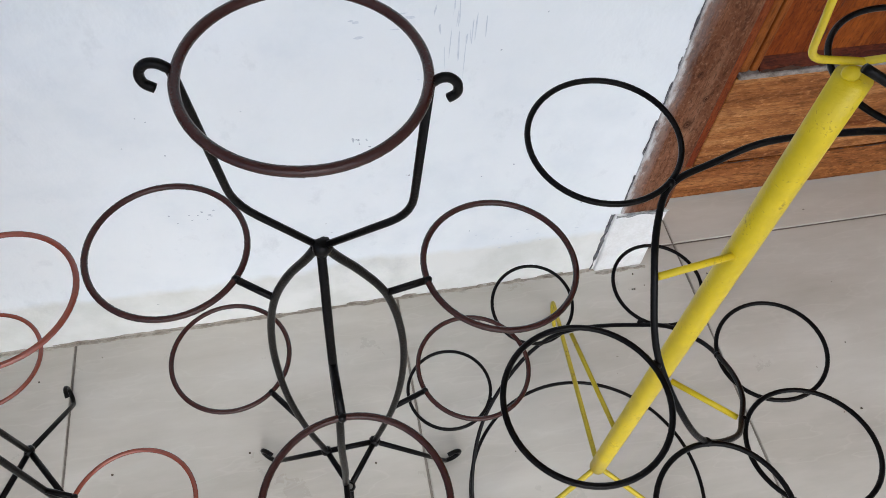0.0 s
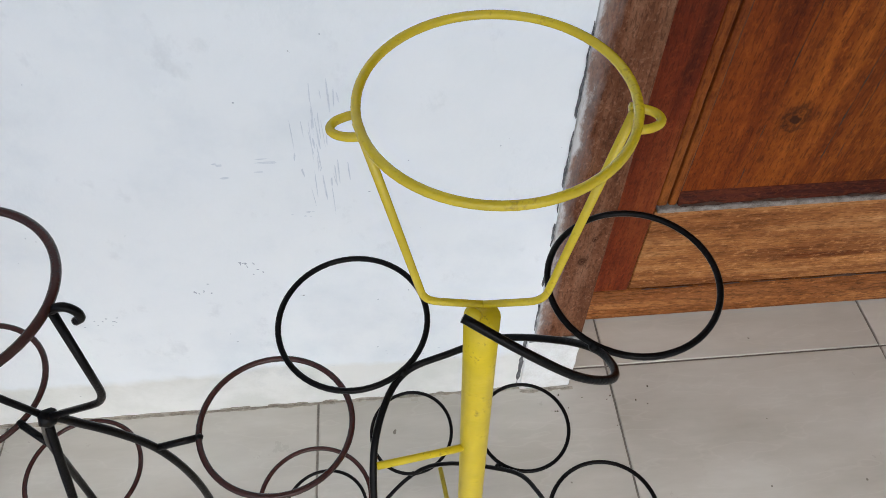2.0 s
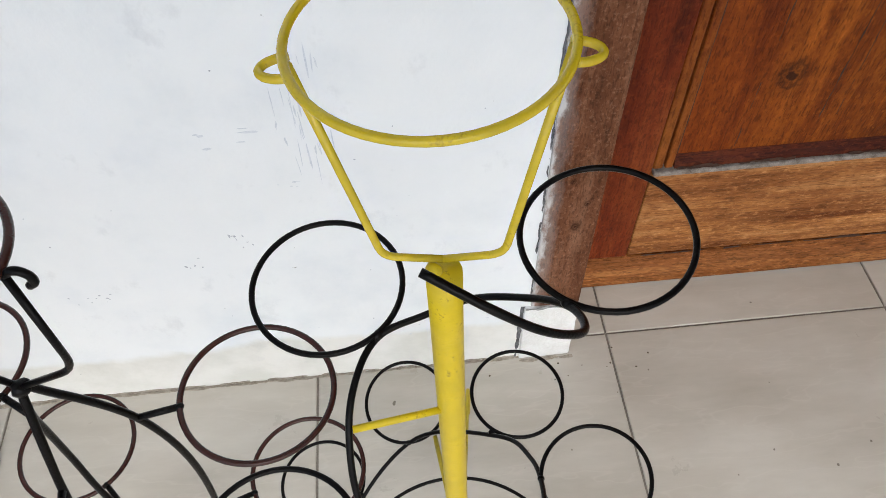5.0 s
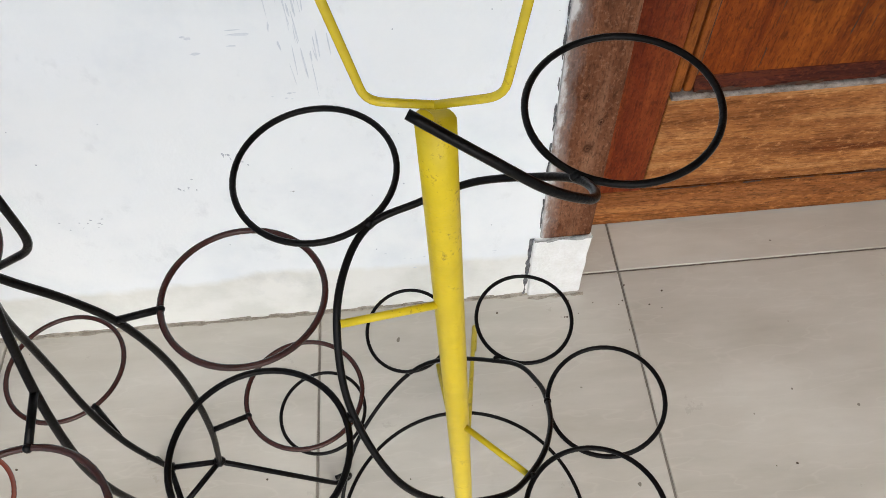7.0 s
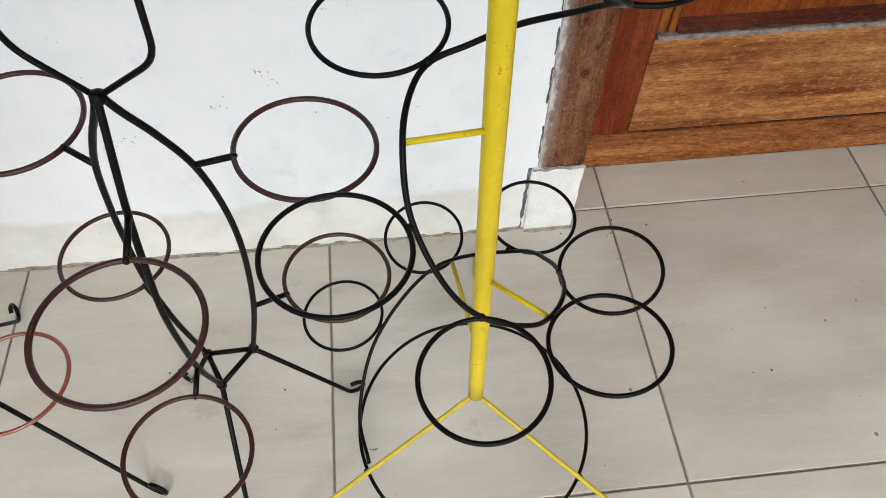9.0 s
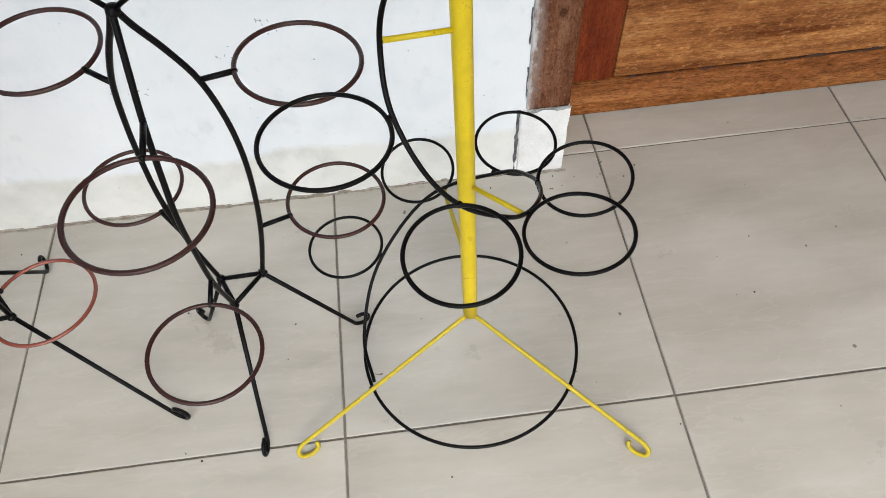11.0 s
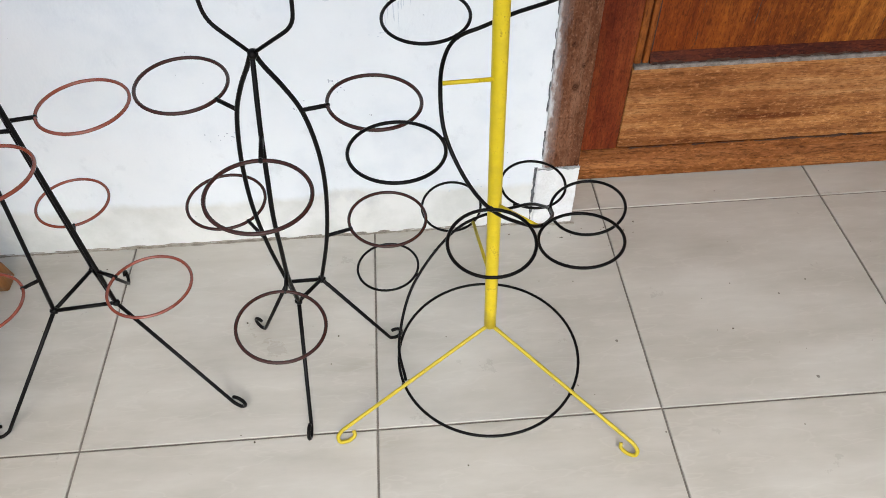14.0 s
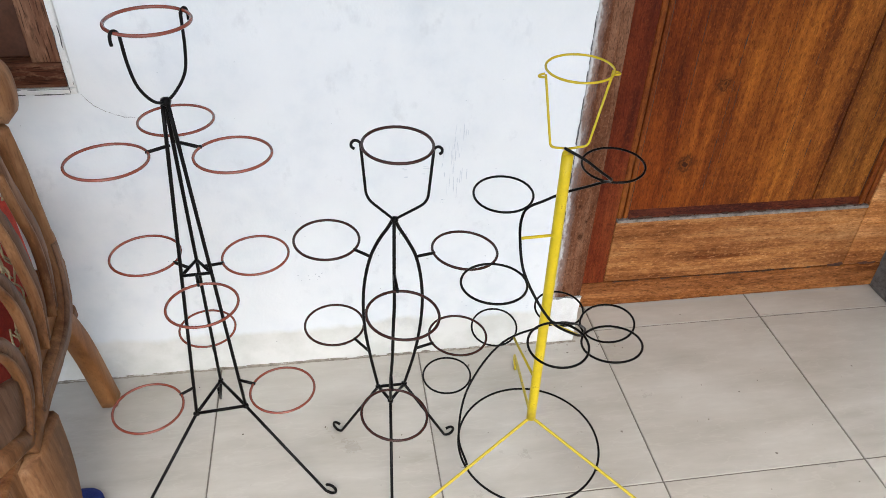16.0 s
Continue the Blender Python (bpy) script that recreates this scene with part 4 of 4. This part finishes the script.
for k in range(46):
    a = random.uniform(0.50, 1.0)
    y0 = -0.38 - (1.0 - a) * 0.35 + random.uniform(-0.05, 0.04)
    p0 = Vector((CX - 0.028 + random.uniform(-0.008, 0.006), y0, a))
    tube(spline([p0, p0 + Vector((0.006, random.uniform(-0.02, 0.02), -0.03)), p0 + Vector((0.0, random.uniform(-0.03, 0.03), -0.07))], 3), 0.0022, False, 5, st)
part("straw_matting", st, STRAW, ch, "torn straw matting behind the slats")["kind"] = "stuff"
leg = spline([side(-0.655, 0.47, 0.000), side(-0.672, 0.34, 0.002), side(-0.725, 0.18, 0.002), side(-0.775, 0.0, 0.0)], 8)
part("front_leg", strap(leg, [0.17], 0.05, nx, bevel=0.014), W_HEWN, ch, "broad rough-hewn leg")
part("side_panel", box((CX - 0.03, -0.98, 0.13), (CX - 0.004, -0.70, 0.49), 0.008), W_CHAIR, ch, "dark lower side board", False)
part("back_leg", strap(spline([Vector((-1.495, -0.352, 0.585)), Vector((-1.50, -0.30, 0.50)), Vector((-1.512, -0.20, 0.30)), Vector((-1.517, -0.125, 0.0))], 8), [0.052], 0.045, nx, bevel=0.004), W_CHAIR_LEG, ch, "smooth orange-brown back leg")
part("seat", box((-2.05, -0.90, 0.40), (-1.485, -0.20, 0.445), 0.012), W_CHAIR, ch, "", False)
part("backrest", box((-2.05, -0.215, 0.446), (-1.60, -0.180, 1.0), 0.012), W_CHAIR, ch, "", False)
crest = bmesh.new()
rows = [(-2.05, 1.0), (-1.57, 1.0), (-1.49, 0.97), (-1.455, 0.86), (-1.435, 0.60), (-1.428, 0.25)]
tubes = []
for x, k in rows:
    tubes.append([crest.verts.new((x, -0.275 + 0.055 * k * math.cos(a), 1.05 + 0.085 * k * math.sin(a))) for a in (2 * math.pi * q / 18 for q in range(18))])
for a, b in zip(tubes, tubes[1:]):
    for q in range(18):
        crest.faces.new((a[q], a[(q + 1) % 18], b[(q + 1) % 18], b[q]))
crest.faces.new(tubes[-1])
crest.faces.new(list(reversed(tubes[0])))
bmesh.ops.recalc_face_normals(crest, faces=crest.faces[:])
part("crest_rail", crest, W_CHAIR, ch, "thick rounded crest rail")
part("back_leg", box((-2.03, -0.36, 0.0), (-1.98, -0.31, 0.40), 0.004), W_CHAIR_LEG, ch)
part("front_leg", box((-2.05, -0.84, 0.0), (-1.99, -0.72, 0.40), 0.008), W_CHAIR, ch)
cu = box((-1.98, -0.60, 0.447), (-1.525, -0.222, 0.80), 0.04, segs=4)
tagged(link("cushion", cu, RED_CLOTH, None, "", True), "red cloth cushion lying on the carved armchair", "cushion")

mat = thing("door_mat", (-1.75, -0.75, 0), "dark blue pile mat with a pale blue pattern", "mat")
mb = bmesh.new()
pts = []
mx0, mx1, my0, my1, mr = -2.0, -1.462, -1.25, -0.432, 0.05
for cx, cy, a0 in ((mx1 - mr, my1 - mr, 0), (mx0 + mr, my1 - mr, 90), (mx0 + mr, my0 + mr, 180), (mx1 - mr, my0 + mr, 270)):
    for k in range(9):
        a = radians(a0 + k * 90 / 8)
        pts.append((cx + mr * math.cos(a), cy + mr * math.sin(a)))
lowv = [mb.verts.new((x, y, 0.001)) for x, y in pts]
cxm, cym = (mx0 + mx1) / 2, (my0 + my1) / 2
midv = [mb.verts.new((x, y, 0.010)) for x, y in pts]
topv = [mb.verts.new((cxm + (x - cxm) * 0.975, cym + (y - cym) * 0.982, 0.014)) for x, y in pts]
n = len(pts)
for a, b in ((lowv, midv), (midv, topv)):
    for k in range(n):
        mb.faces.new((a[k], a[(k + 1) % n], b[(k + 1) % n], b[k]))
mb.faces.new(topv)
mb.faces.new(list(reversed(lowv)))
part("mat_body", mb, MAT_BLUE, mat, "", True)
for px, py, s in ((-1.545, -0.60, 1.0), (-1.60, -0.72, 1.2), (-1.66, -0.58, 0.9)):
    fl = bmesh.new()
    for k in range(5):
        a = radians(72 * k)
        ctr = (px + 0.022 * s * math.cos(a), py + 0.022 * s * math.sin(a), 0.0155)
        tube(circle(ctr, 0.011 * s, 0, 0, 14), 0.0022, True, 6, fl)
    part("flower_pattern", fl, MAT_PALE, mat, "pale blue flower outline")

# scuffs on the wall
for name, x0, x1, z0, z1, count, lw, lh in (("wall_streaks", -0.545, -0.475, 0.60, 0.80, 34, 0.0026, 0.060), ("wall_streaks", -0.66, -0.57, 0.655, 0.70, 9, 0.016, 0.004),
                                            ("wall_chips", -0.66, -0.62, 0.44, 0.475, 9, 0.004, 0.007), ("wall_chips", -0.75, -0.715, 0.40, 0.425, 7, 0.004, 0.005),
                                            ("wall_chips", -0.97, -0.88, 0.325, 0.35, 10, 0.005, 0.004), ("wall_chips", -0.58, -0.53, 0.555, 0.58, 5, 0.006, 0.004),
                                            ("wall_chips", -1.3, -0.25, 0.2, 1.0, 26, 0.003, 0.003), ("wall_chips", -0.6, -0.25, 0.13, 0.19, 16, 0.008, 0.003)):
    sb = bmesh.new()
    for n_mark in range(count):
        x, z = random.uniform(x0, x1), random.uniform(z0, z1)
        w, h = lw * random.uniform(0.4, 1.3), lh * random.uniform(0.3, 1.3)
        lean = random.uniform(-0.1, 0.1) * min(h, 0.012)
        k = 7
        vs = [sb.verts.new((x + w / 2 * math.cos(2 * math.pi * i / k) * random.uniform(0.5, 1.2) + lean * math.sin(2 * math.pi * i / k), WY - 0.0004 - 0.00004 * n_mark,
                            z + h / 2 * math.sin(2 * math.pi * i / k) * random.uniform(0.6, 1.1))) for i in range(k)]
        sb.faces.new(vs)
    bmesh.ops.recalc_face_normals(sb, faces=sb.faces[:])
    o = part(name, sb, STREAK if lh > 0.01 or lw > 0.0055 else SCUFF, wall_back, "small grey scuff marks in the paint", False)
    o["kind"] = "stuff"

# grit on the floor
gb = bmesh.new()
for k in range(46):
    if k < 10:
        x, y = random.gauss(-0.04, 0.06), random.gauss(-0.070, 0.03)
    else:
        x, y = random.uniform(-1.5, 0.9), random.uniform(-1.1, -0.05)
    sz = random.uniform(0.0008, 0.0024)
    made = bmesh.ops.create_icosphere(gb, subdivisions=1, radius=sz, matrix=Matrix.Translation((x, y, sz * 0.4)))["verts"]
    for v in made:
        v.co += 0.5 * sz * noise.noise_vector(v.co * 900)
grit = part("grit", gb, GRIT, floor_ob, "small dark grains of dirt", False)
grit["kind"] = "stuff"

# floor tiles
T = 0.6
GAP = 0.0023
full = wide = None


def tile(lo, hi):
    bm = bmesh.new()
    z0, z1, bv = -0.012, 0.0, 0.0012
    a = [bm.verts.new((x, y, z0)) for x, y in ((lo[0], lo[1]), (hi[0], lo[1]), (hi[0], hi[1]), (lo[0], hi[1]))]
    b = [bm.verts.new((x, y, z1 - bv)) for x, y in ((lo[0], lo[1]), (hi[0], lo[1]), (hi[0], hi[1]), (lo[0], hi[1]))]
    c = [bm.verts.new((x, y, z1)) for x, y in ((lo[0] + bv, lo[1] + bv), (hi[0] - bv, lo[1] + bv), (hi[0] - bv, hi[1] - bv), (lo[0] + bv, hi[1] - bv))]
    for p, q in ((a, b), (b, c)):
        for k in range(4):
            bm.faces.new((p[k], p[(k + 1) % 4], q[(k + 1) % 4], q[k]))
    bm.faces.new(c)
    return bm


for i in range(-7, 7):
    for j in range(-6, 1):
        at = Vector(((i + 0.5) * T - (0.011 if i < -2 else 0.0), (j + 0.5) * T, 0))
        if i == -2:
            # one row was cut a little wider
            if wide is None:
                wide = part("tile", tile((-T / 2 + GAP - 0.011, -T / 2 + GAP), (T / 2 - GAP, T / 2 - GAP)), TILE, floor_ob, "", False)
                ob = wide
            else:
                ob = new("tile", wide.data)
                ob.parent = floor_ob
        elif full is None:
            full = part("tile", tile((-T / 2 + GAP, -T / 2 + GAP), (T / 2 - GAP, T / 2 - GAP)), TILE, floor_ob, "", False)
            ob = full
        else:
            ob = new("tile", full.data)
            ob.parent = floor_ob
        ob.matrix_basis = Matrix.Translation(at)
